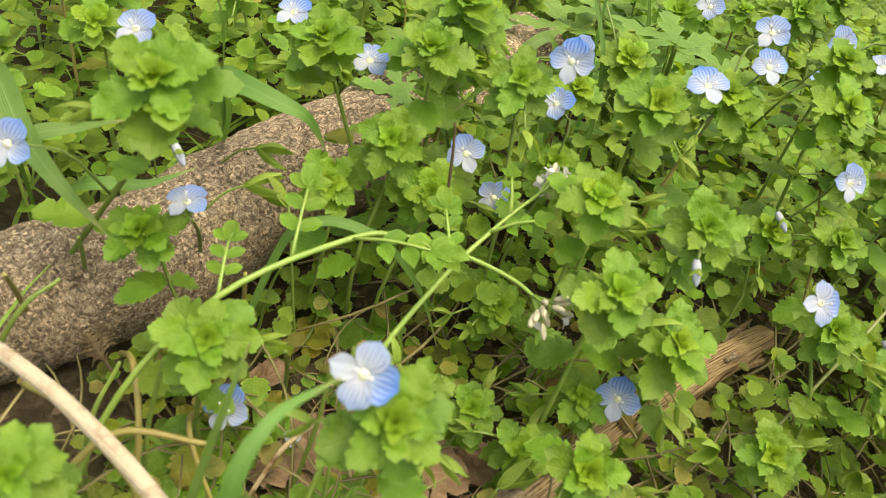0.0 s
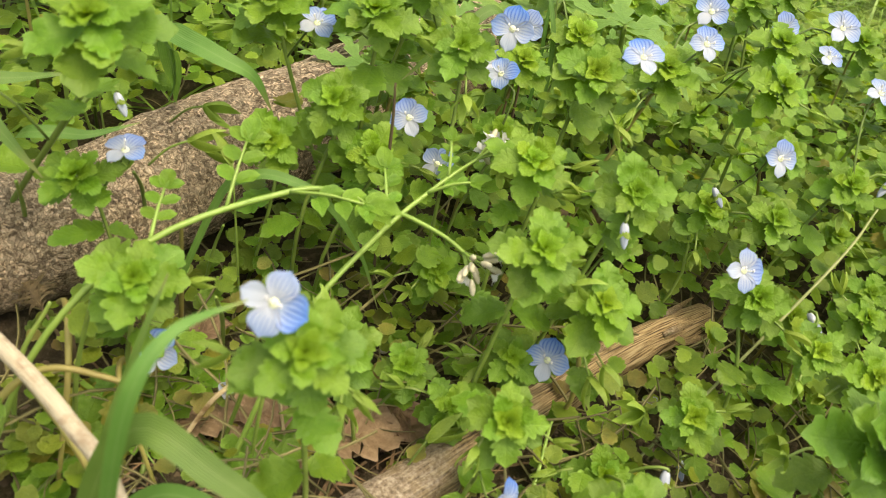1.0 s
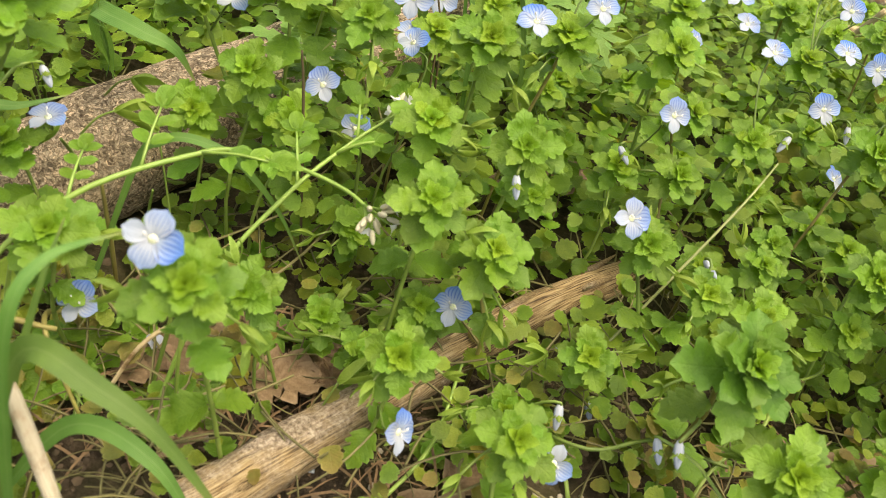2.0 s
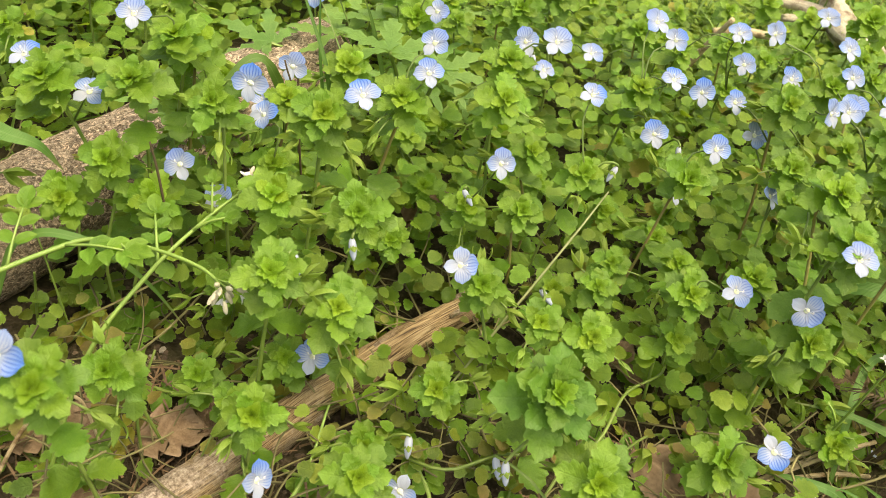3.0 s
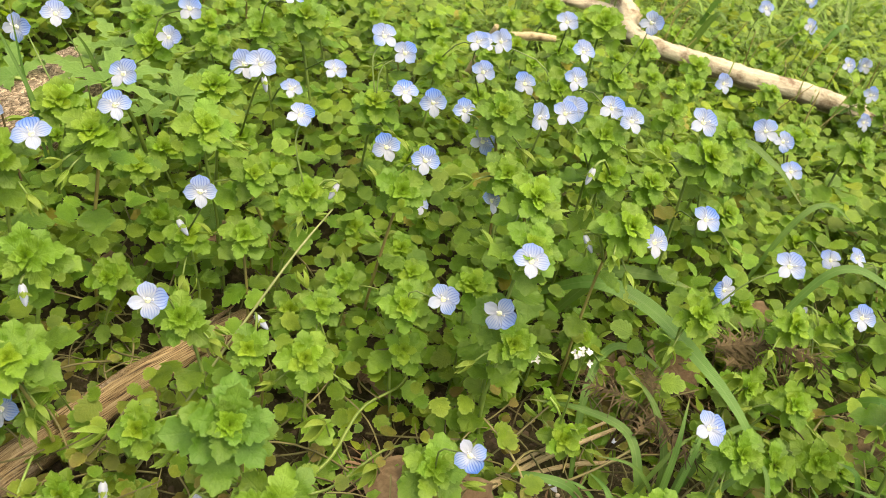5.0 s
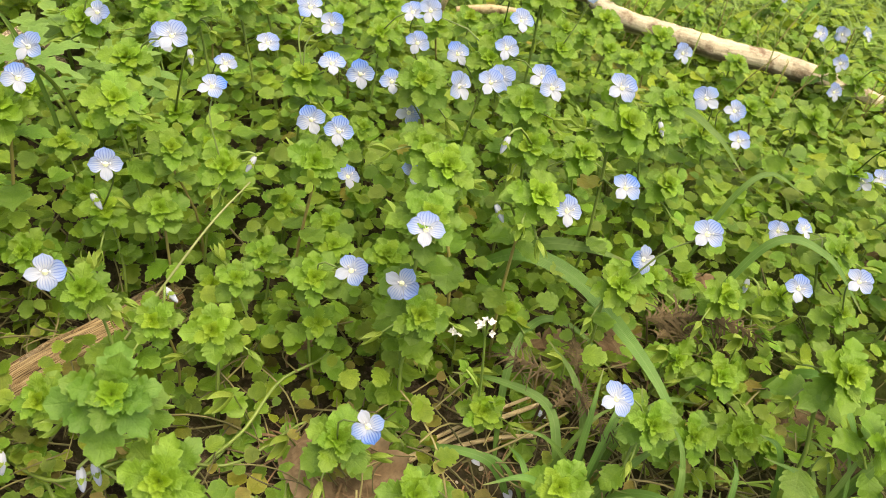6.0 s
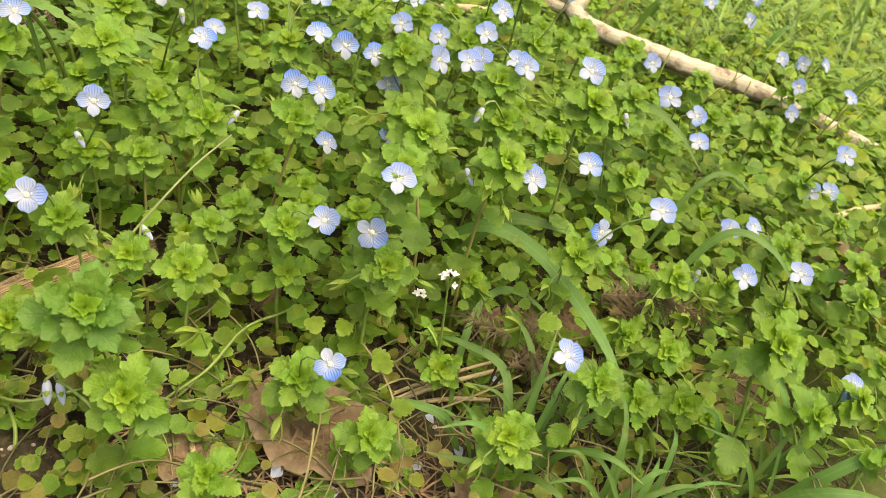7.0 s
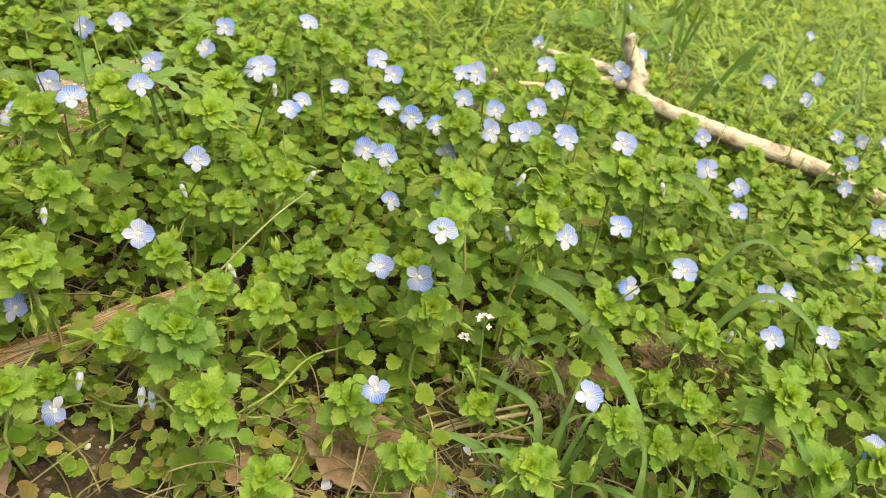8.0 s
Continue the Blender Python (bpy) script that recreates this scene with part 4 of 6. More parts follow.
branch = new("pale_branch")
branch.location = (0.39, 0.385, 0)
main = [(0.3405, 0.430, 0.045), (0.345, 0.410, 0.045), (0.3603, 0.3945, 0.045), (0.387, 0.3805, 0.045), (0.418, 0.3695, 0.044), (0.4456, 0.362, 0.043), (0.4636, 0.356, 0.042), (0.4889, 0.3465, 0.040), (0.5055, 0.335, 0.038), (0.545, 0.312, 0.034)]
part("stem", tube("stem", [Vector(p) - branch.location for p in main], (0.0060, 0.0062, 0.0066, 0.0070, 0.0072, 0.0070, 0.0062, 0.0056, 0.0048), 170, 30, 0.14, 0, 8), PALE_WOOD, branch)
part("knot", tube("knot", [Vector(p) - branch.location for p in [(0.346, 0.418, 0.041), (0.345, 0.437, 0.046), (0.3405, 0.452, 0.056), (0.334, 0.455, 0.066), (0.3297, 0.454, 0.076)]], (0.0056, 0.0090, 0.0078, 0.0050, 0.0036), 44, 22, 0.36, 0, 4), PALE_WOOD, branch)
part("side_twig", tube("side_twig", [Vector(p) - branch.location for p in [(0.342, 0.445, 0.048), (0.326, 0.455, 0.046), (0.3073, 0.4617, 0.045), (0.2868, 0.4672, 0.044), (0.2686, 0.4796, 0.043)]], (0.0046, 0.0042, 0.0034, 0.003, 0.0022), 50, 14, 0.24, 1.5, 6), PALE_WOOD, branch)
part("broken_stub", tube("broken_stub", [Vector(p) - branch.location for p in [(0.342, 0.436, 0.042), (0.328, 0.446, 0.040), (0.312, 0.449, 0.038)]], (0.0040, 0.0034, 0.0022), 24, 12, 0.3, 1.5, 9), PALE_WOOD, branch)
tagged(branch, "bleached forked dead branch lying across the grass", "branch")

twig = new("pale_twig")
twig.location = (-0.05, 0.035, 0.0)
part("shaft", tube("shaft", [Vector(p) - twig.location for p in [(-0.112, 0.066, 0.040), (-0.076, 0.0487, 0.0495), (-0.0575, 0.0404, 0.050), (-0.036, 0.0280, 0.050), (-0.020, 0.0155, 0.048), (0.012, -0.014, 0.0)]], (0.0014, 0.0016, 0.0017, 0.0017, 0.0016, 0.0012), 60, 10, 0.07, 0, 2), TWIG, twig)
tagged(twig, "thin peeled pale twig leaning from the log over the weeds", "twig")


# ---- bittercress ----
def cress_flowers(parent, at, way, rs, n, spread, bloomed):
    for k in range(n):
        a = k * 2.4
        q = frame_of(way)
        end = at + way * rs.uniform(0.001, 0.006) + (q.col[0] * math.cos(a) + q.col[2] * math.sin(a)) * spread * rs.uniform(0.5, 1)
        st = part("flower_stalk", tube("flower_stalk", [at - way * 0.003, (at + end) / 2, end], (0.0003, 0.00022), 5, 4), CRESS, parent)
        d = (end - at).normalized()
        if rs.random() < bloomed:
            for j in range(4):
                q2 = frame_of(d)
                b = j * 1.57 + a
                w = d * 0.9 + q2.col[0] * math.cos(b) + q2.col[2] * math.sin(b)
                part("petal", CRESS_PETAL, None, st, m=placed(end, w, d, 0.0027 if spread > 0.003 else 0.0017))
        else:
            part("bud", CRESS_BUD_SHAPE, None, st, m=Matrix.Translation(end) @ d.to_track_quat("Z", "Y").to_matrix().to_4x4())


CRESS_PETAL = petal_mesh("cress_petal_shape", 0.30, 0.3, 0.05, 5, 4)
CRESS_PETAL.materials.append(WHITE_PETAL)
CRESS_BUD_SHAPE = blob_mesh("cress_bud_shape", 0.0008, 0.0008, 0.0021, 5, 7)
CRESS_BUD_SHAPE.materials.append(CRESS_BUD)
CRESS_LEAF = material_variants([leaf_mesh("cress_leaf_shape", 0, 0.30, 0.0, 0.3, 0.3, 9, 8, 0.08)], LEAF_MID)[0]


def bittercress(name_label, knots, radius, n, leaves, seed, spread=0.004, bloomed=0.8):
    rs = random.Random(seed)
    base = Vector(knots[0])
    plant = new("bittercress")
    plant.location = base
    pts = [Vector(k) - base for k in knots]
    part("stem", tube("stem", pts, (radius, radius * 0.95, radius * 0.6), 40, 7), CRESS, plant)
    c = curve_points(pts, 40)
    end, way = Vector(c[-1]), (Vector(c[-1]) - Vector(c[-4])).normalized()
    cress_flowers(plant, end, way, rs, n, spread, bloomed)
    for f, s, up in leaves:
        i = int(f * 39)
        at = Vector(c[i])
        t = (Vector(c[min(39, i + 1)]) - Vector(c[i - 1])).normalized()
        side = t.cross(Vector((0, 0, 1))).normalized() * (1 if s > 0 else -1)
        out = (t * 0.6 + side * 0.7 + Vector((0, 0, up))).normalized()
        reach = abs(s)
        stalk = part("leaf_stalk", tube("leaf_stalk", [at, at + out * reach * 0.5 + Vector((0, 0, 0.001)), at + out * reach], (0.0005, 0.0003), 6, 5), CRESS, plant)
        for k in range(3):
            q = at + out * reach * (0.4 + 0.3 * k)
            for e in (-1, 1):
                w = (out * 0.7 + out.cross(Vector((0, 0, 1))) * e).normalized()
                part("leaflet", CRESS_LEAF, None, stalk, m=placed(q, w, (0, -0.3, 1), reach * 0.35))
        part("leaflet", CRESS_LEAF, None, stalk, m=placed(at + out * reach, out, (0, -0.3, 1), reach * 0.45))
    tagged(plant, name_label, "bittercress", group="bittercress")


bittercress("arching pale green bittercress stem with drooping white flower buds", [(-0.066, 0.032, 0.0), (-0.056, 0.050, 0.040), (-0.041, 0.0710, 0.058), (-0.0195, 0.0935, 0.0625), (-0.008, 0.0985, 0.0635), (0.007, 0.0975, 0.0635), (0.020, 0.0940, 0.0630), (0.0275, 0.0890, 0.0625)],
            0.00078, 16, [(0.45, 0.020, 0.2), (0.36, -0.018, 0.4), (0.30, -0.014, 0.1), (0.6, 0.014, 0.3)], 3, 0.0050, 0.3)
bittercress("upright bittercress with a small head of white flowers", [(-0.016, 0.050, 0.0), (-0.008, 0.074, 0.038), (0.004, 0.096, 0.055), (0.0155, 0.113, 0.064), (0.0245, 0.1245, 0.0690)],
            0.00072, 13, [(0.7, 0.012, 0.4), (0.8, -0.010, 0.5), (0.55, -0.016, 0.2)], 5, 0.0035)
bittercress("small bittercress with tiny white flowers and thin pods", [(0.236, 0.104, 0.0), (0.231, 0.098, 0.040), (0.2265, 0.093, 0.069)], 0.0005, 7, [(0.4, 0.010, 0.2), (0.3, -0.010, 0.2)], 8, 0.0025)
bittercress("small bittercress with tiny white flowers and thin pods", [(0.229, 0.132, 0.0), (0.227, 0.128, 0.018), (0.2255, 0.125, 0.030)], 0.0005, 5, [(0.4, 0.008, 0.2), (0.3, -0.010, 0.2)], 9, 0.0022)


def trailing_stem(knots, radius, label, material):
    base = Vector(knots[0])
    ob = new("trailing_stem")
    ob.location = base
    part("stem", tube("stem", [Vector(k) - base for k in knots], (radius, radius, radius * 0.7), 30, 7, 0.05, 0, 3), material, ob)
    tagged(ob, label, "stem")


trailing_stem([(0.085, 0.083, 0.002), (0.108, 0.108, 0.030), (0.1335, 0.1385, 0.060), (0.147, 0.160, 0.068)], 0.00046, "pale green bare stem leaning through the leaves", PALE_STEM)
trailing_stem([(0.130, 0.060, 0.004), (0.140, 0.078, 0.011), (0.153, 0.090, 0.017), (0.163, 0.108, 0.021), (0.178, 0.120, 0.022), (0.182, 0.140, 0.018)], 0.00060, "pale green stem creeping over the soil", STEM)
trailing_stem([(0.075, 0.085, 0.006), (0.100, 0.070, 0.016), (0.122, 0.080, 0.015), (0.150, 0.080, 0.012), (0.172, 0.098, 0.011), (0.19, 0.105, 0.006)], 0.00060, "green stem trailing across the soil", STEM)
trailing_stem([(0.045, 0.040, 0.004), (0.058, 0.060, 0.012), (0.062, 0.085, 0.020)], 0.00061, "pale green stem creeping over the wood", CRESS)
trailing_stem([(-0.03, 0.05, 0.004), (-0.022, 0.064, 0.02), (-0.012, 0.072, 0.022), (-0.004, 0.066, 0.004)], 0.00061, "bent pale dry stem over the soil", STRAW)


# ---- grass ----
def blade_mesh(knots, wide, seed, n=26):
    c = curve_points(knots, n)
    verts, uvs, faces = [], [], []
    for i in range(n):
        f = i / (n - 1)
        t = Vector(c[min(n - 1, i + 1)] - c[max(0, i - 1)]).normalized()
        up = Vector((0.1 * math.sin(seed), -0.55, 0.8))
        s = t.cross(up)
        s = s.normalized() if s.length > 1e-4 else Vector((1, 0, 0))
        q = s.cross(t)
        w = wide * 0.5 * min(1, 0.45 + f * 2.2) * (1 - max(0, (f - 0.45) / 0.55) ** 1.6) + 0.00012
        for k, x in enumerate((-1, -0.5, 0, 0.5, 1)):
            verts.append(Vector(c[i]) + s * (x * w) + q * (abs(x) * w * 0.16))
            uvs.append(((x + 1) / 2, f))
    for i in range(n - 1):
        for j in range(4):
            a = i * 5 + j
            faces.append((a, a + 1, a + 6, a + 5))
    return mesh_of("blade", verts, faces, uvs)


def grass_blade(knots, wide, seed=0, label="long green grass blade arching over the weeds"):
    base = Vector(knots[0])
    me = blade_mesh([Vector(k) - base for k in knots], wide, seed)
    me.materials.append(GRASS)
    ob = new("grass_blade", me)
    ob.location = base
    tagged(ob, label, "grass", group="long grass blades")


G = 1000.0
for knots, wide in [
        # over the log
        ([(-76, 160, 25), (-70, 146, 50), (-68, 137, 70), (-59, 130, 74), (-48, 126, 74), (-40, 128, 70), (-35, 130, 60)], 6.0),
        ([(-125, 130, 10), (-115, 112, 66), (-106, 102, 75), (-94, 90, 72), (-82, 82, 68), (-71, 80, 58)], 6.2),
        ([(-130, 85, 10), (-116, 94, 52), (-103, 105, 60), (-96, 112, 60), (-88, 124, 58)], 5.0),
        ([(-100, 112, 40), (-88, 100, 53), (-80, 101, 55), (-73, 104, 55), (-66, 116, 54)], 3.4),
        ([(-44, 80, 20), (-35, 92, 56), (-30, 95, 62), (-24, 97, 64), (-14, 98, 62), (-7, 100, 55), (1, 104, 40), (8, 109, 18)], 2.4),
        ([(34, 200, 15), (20, 176, 85), (7, 161, 81), (-4, 154, 68)], 3.6),
        ([(-74, 150, 40), (-70, 146, 50), (-67, 138, 70), (-61, 123, 92), (-58, 112, 104)], 1.6),
        ([(46, 190, 0), (42, 191, 50), (38, 193, 77), (30, 200, 94), (20, 206, 114)], 1.5), ([(40, 194, 0), (37, 195, 60), (34, 198, 84), (32, 202, 112)], 1.1), ([(66, 205, 0), (62, 212, 50), (52, 218, 84), (47, 216, 98)], 1.7),
        # low over the near weeds
        ([(-24, 6, 0), (-20, 9, 50), (-17, 13, 82), (-14, 21, 91), (-7, 32, 90)], 2.8),
        ([(-28, 8, 0), (-26, 14, 46), (-18, 17, 72), (-4, 14, 71), (8, 12, 64), (24, 8, 44)], 4.6),
        ([(-34, 18, 0), (-31, 26, 40), (-27, 36, 66), (-25, 44, 78)], 1.6),
        ([(-36, 20, 10), (-20, 28, 34), (0, 24, 34), (14, 18, 14)], 4.0)]:
    grass_blade([tuple(v / G for v in k) for k in knots], wide / G, len(knots))
for knots, wide in [
        # the tuft beside the fallen leaf
        ([(236, 166, 30), (250, 150, 52), (268, 139, 52), (280, 119, 50), (291, 94, 46), (303, 72, 30)], 6.2),
        ([(242, 92, 2), (243, 108, 24), (250, 124, 34), (262, 134, 34), (276, 130, 30), (288, 118, 22)], 2.9),
        ([(262, 72, 0), (259, 82, 22), (256, 96, 30), (240, 104, 32), (224, 112, 26)], 3.2),
        ([(264, 68, 0), (262, 72, 24), (264, 80, 44), (268, 92, 56)], 2.3), ([(268, 66, 0), (274, 70, 20), (284, 74, 34), (296, 78, 40)], 2.4),
        ([(270, 70, 0), (278, 66, 24), (288, 58, 34), (300, 52, 30)], 2.4), ([(258, 66, 0), (252, 60, 16), (244, 58, 24), (228, 62, 22)], 3.2),
        ([(266, 74, 0), (268, 86, 26), (264, 100, 40), (256, 114, 44)], 2.6), ([(262, 64, 0), (262, 56, 22), (268, 46, 30), (276, 38, 26)], 2.3),
        ([(272, 78, 0), (284, 90, 22), (300, 100, 30), (318, 104, 24)], 2.4), ([(276, 70, 0), (282, 76, 18), (286, 84, 34), (285, 94, 46)], 2.0),
        ([(246, 76, 0), (238, 82, 14), (226, 86, 16), (212, 92, 10)], 3.2), ([(240, 160, 20), (255, 156, 50), (272, 152, 56), (292, 150, 52)], 5.0),
        # towards the meadow
        ([(345, 120, 10), (352, 106, 42), (356, 90, 48), (362, 74, 36)], 3.9), ([(348, 66, 0), (362, 70, 30), (378, 80, 44), (398, 92, 40)], 3.9),
        ([(352, 60, 0), (366, 58, 34), (384, 62, 48), (404, 70, 44)], 4.3), ([(340, 60, 0), (352, 50, 34), (368, 46, 44), (392, 48, 36)], 3.6),
        ([(330, 150, 20), (352, 158, 60), (372, 150, 62), (386, 132, 48)], 3.2), ([(300, 235, 30), (315, 212, 84), (330, 196, 86), (344, 184, 74)], 3.3),
        ([(332, 178, 25), (346, 186, 62), (360, 190, 72), (378, 188, 64)], 2.3)]:
    grass_blade([tuple(v / G for v in k) for k in knots], wide / G, len(knots), "green grass blade growing out of a tuft")


TUFT = random.Random(55)
for k in range(34):
    ox, oy = ((262, 66), (300, 48), (350, 62))[k % 3]
    ox, oy = ox + TUFT.uniform(-14, 14), oy + TUFT.uniform(-8, 8)
    a, reach, high = TUFT.uniform(0.1, 3.3), TUFT.uniform(16, 40), TUFT.uniform(18, 42)
    dx, dy = math.cos(a) * reach, math.sin(a) * reach
    grass_blade([(ox / G, oy / G, -0.001), ((ox + dx * 0.25) / G, (oy + dy * 0.25) / G, high * 0.62 / G), ((ox + dx * 0.6) / G, (oy + dy * 0.6) / G, high / G), ((ox + dx) / G, (oy + dy) / G, high * TUFT.uniform(0.75, 1.05) / G)], TUFT.uniform(1.2, 2.4) / G, k, "green grass blade growing out of a tuft")


MEADOW = random.Random(66)
for k in range(46):
    ox, oy = (MEADOW.uniform(150, 420), MEADOW.uniform(430, 640)) if k % 2 else (MEADOW.uniform(330, 620), MEADOW.uniform(300, 620))
    if away(ox / G, oy / G, [(0.25, 0.5), (0.34, 0.45), (0.458, 0.353), (0.55, 0.30)]) < 0.02:
        continue
    gz = ground_z(ox / G, oy / G) * G - 1
    a, reach, high = MEADOW.uniform(0, 6.28), MEADOW.uniform(10, 45), MEADOW.uniform(25, 70)
    dx, dy = math.cos(a) * reach, math.sin(a) * reach
    grass_blade([(ox / G, oy / G, gz / G), ((ox + dx * 0.25) / G, (oy + dy * 0.25) / G, (gz + high * 0.6) / G), ((ox + dx * 0.6) / G, (oy + dy * 0.6) / G, (gz + high) / G), ((ox + dx) / G, (oy + dy) / G, (gz + high * MEADOW.uniform(0.7, 1.1)) / G)], MEADOW.uniform(2.0, 4.2) / G, k, "broad green grass blade in the meadow")


# ---- seed pods on the log, bare stems, dry spikes ----
def seed_pod(x, y, z, from_x, from_y, from_z):
    pod = new("seed_pod")
    pod.location = (from_x / G, from_y / G, from_z / G)
    end = Vector((x - from_x, y - from_y, z - from_z)) / G
    w = Vector((end.x, end.y, 0.002)).normalized()
    part("stalk", tube("stalk", [(0, 0, 0), end * 0.5 + Vector((0, 0, 0.0015)), end], (0.0004, 0.0003), 10, 5), STEM, pod)
    part("calyx", CALYX[1], None, pod, m=placed(end, w, (0, 0, 1), 0.0105))
    tagged(pod, "pale green pointed speedwell seed pod resting by the log", "seed pod", group="speedwell seed pods")


for row in [(-54, 129, 56, -66, 134, 44), (-52, 114, 54, -62, 112, 44), (-40, 115, 50, -34, 112, 0), (2, 70, 22, 12, 78, 0), (30, 66, 22, 24, 60, 0), (84, 88, 30, 90, 92, 0), (66, 100, 34, 70, 106, 0), (150, 92, 34, 156, 98, 0), (168, 86, 20, 172, 92, 0),
            (196, 88, 26, 190, 92, 0), (118, 86, 36, 122, 92, 0), (230, 110, 30, 226, 114, 0), (300, 112, 44, 306, 116, 0), (262, 108, 40, 268, 110, 0), (330, 118, 46, 336, 122, 0)]:
    seed_pod(*row)

BARE_STEM = "thin bare upright stem of an old weed"
for knots, r in [([(-64, 114, 20), (-61, 106, 40), (-59, 98, 52)], 0.6), ([(-44, 92, 0), (-42, 88, 28), (-40, 83, 54)], 0.7), ([(-30, 88, 0), (-27, 78, 30), (-25, 67, 50)], 0.6), ([(-43, 70, 0), (-42, 68, 22), (-41, 65, 44)], 0.7),
                 ([(-46, 112, 0), (-43, 112, 20), (-39, 108, 34)], 0.5), ([(-86, 92, 30), (-83, 88, 40), (-80, 83, 52)], 0.6), ([(-92, 76, 30), (-90, 72, 40), (-86, 65, 54)], 0.7), ([(-52, 50, 0), (-50, 52, 30), (-47, 56, 52)], 0.6),
                 ([(-20, 60, 0), (-16, 66, 26), (-15, 70, 44)], 0.6), ([(-10, 54, 0), (-10, 60, 30), (-8, 66, 48)], 0.5), ([(-64, 44, 0), (-62, 50, 30), (-58, 58, 44)], 0.6), ([(8, 66, 0), (6, 72, 22), (10, 80, 40)], 0.5), ([(-84, 60, 24), (-66, 50, 34), (-46, 40, 26), (-30, 32, 6)], 0.9), ([(-70, 78, 20), (-60, 66, 34), (-52, 52, 30), (-50, 40, 4)], 0.8), ([(-66, 28, 0), (-62, 36, 26), (-52, 44, 40), (-34, 48, 38)], 0.9), ([(-40, 76, 0), (-44, 64, 24), (-40, 52, 30), (-28, 44, 4)], 0.7), ([(-92, 50, 20), (-80, 58, 50), (-74, 66, 56)], 0.6)]:
    trailing_stem([tuple(v / G for v in k) for k in knots], r / G, BARE_STEM, STEM if r < 0.65 else STEM_RED)
for knots in ([(36, 177, 0), (31, 175, 66), (26, 174, 89)], [(32, 188, 0), (29, 187, 60), (28.5, 186, 87)], [(5, 120, 0), (0, 121, 66), (-2, 121, 84)]):
    trailing_stem([tuple(v / G for v in k) for k in knots], 0.00045, "thin dark dry stalk standing between the flowers", WITHERED)
SPIKE = "thin reddish dry flower spike rising through the grass"
for k in range(44):
    rs = random.Random(300 + k)
    x, y = rs.uniform(335, 520), 0
    y = 360 - 0.52 * (x - 440) + rs.uniform(-50, 60)
    gz = ground_z(x / G, y / G) * G - 1
    h, lx, ly = rs.uniform(28, 58), rs.uniform(-6, 26), rs.uniform(-8, 16)
    trailing_stem([(x / G, y / G, gz / G), ((x + lx * 0.4) / G, (y + ly * 0.4) / G, (gz + h * 0.55) / G), ((x + lx) / G, (y + ly) / G, (gz + h) / G)], rs.uniform(0.3, 0.5) / G, SPIKE, STEM_RED if k % 3 else STEM)


# ---- creeping shoots over the soil ----
def creeping_shoot(x, y, turn, length, rs, sere=False):
    base = Vector((x, y, ground_z(x, y)))
    plant = new("creeping_weed")
    plant.location = base
    a = radians(turn)
    pts = []
    for k in range(5):
        f = k / 4
        px, py = length * f * math.cos(a + 0.5 * f), length * f * math.sin(a + 0.5 * f)
        pts.append(Vector((px, py, ground_z(x + px, y + py) - base.z + 0.002 + 0.006 * f)))
    part("stem", tube("stem", pts, (0.0007, 0.0006, 0.0004), 16, 6), STEM, plant)
    c = curve_points(pts, 20)
    for f in (0.28, 0.52, 0.76, 0.98):
        at = Vector(c[int(f * 19)])
        for side in (-1, 1):
            w = a + side * rs.uniform(0.7, 1.4)
            kind = ROUND_YELLOW if sere or rs.random() < 0.12 else ROUND
            part("leaf", rs.choice(kind), None, plant, m=placed(at, (math.cos(w), math.sin(w), rs.uniform(0, 0.4)), (rs.uniform(-0.3, 0.3), -0.3, 1), rs.uniform(0.0065, 0.0095)))
    look_of = "weed creeping over the soil with yellowed and browning leaves" if sere else "small weed creeping over the soil with paired green leaves"
    tagged(plant, look_of, "weed", group="creeping weeds")


RC = random.Random(77)
for cx, cy, turn, length in [(-24, 92, 30, 26), (-2, 96, -40, 24), (6, 72, 200, 22), (20, 60, 20, 26), (38, 64, 60, 22), (50, 70, -30, 24), (58, 40, 10, 26), (70, 58, 80, 20), (100, 62, 100, 24), (110, 48, 30, 26), (150, 70, 200, 26), (160, 54, 40, 24),
                             (172, 60, 120, 26), (184, 48, 20, 26), (200, 44, 160, 24), (222, 52, 80, 26), (232, 70, 150, 22), (244, 90, 40, 24), (212, 84, 100, 26), (192, 94, 30, 22), (160, 100, -60, 22), (140, 84, 30, 22), (254, 100, 60, 24), (290, 60, 120, 26), (-70, 44, 10, 26), (-62, 58, -30, 24), (-50, 40, 60, 26), (-46, 62, 20, 24), (-34, 48, 100, 22), (-28, 64, -40, 24), (-14, 52, 30, 24), (-60, 30, 40, 26)]:
    creeping_shoot(cx / G, cy / G, turn, length / G, RC)
for cx, cy, turn, length in [(-72, 80, 30, 16), (-62, 62, 10, 18), (-34, 108, 40, 12), (32, 94, -20, 18), (-98, 92, 20, 12), (-40, 60, 150, 14)]:
    creeping_shoot(cx / G, cy / G, turn, length / G, RC, True)


# ---- fallen leaves, straw and crumbs ----
def fallen_leaf_mesh(seed, lobes, deep, wide):
    me = leaf_mesh("fallen_leaf", lobes, wide, deep, 0.25, 0.15, seed, 30, 0.06)
    for v in me.vertices:
        p = Vector((v.co.x * 2.6, v.co.y * 2.6, seed * 3.1))
        v.co.z += 0.11 * noise.noise(p) + 0.05 * noise.noise(p * 2.7) + 0.22 * v.co.x * v.co.x
    return me


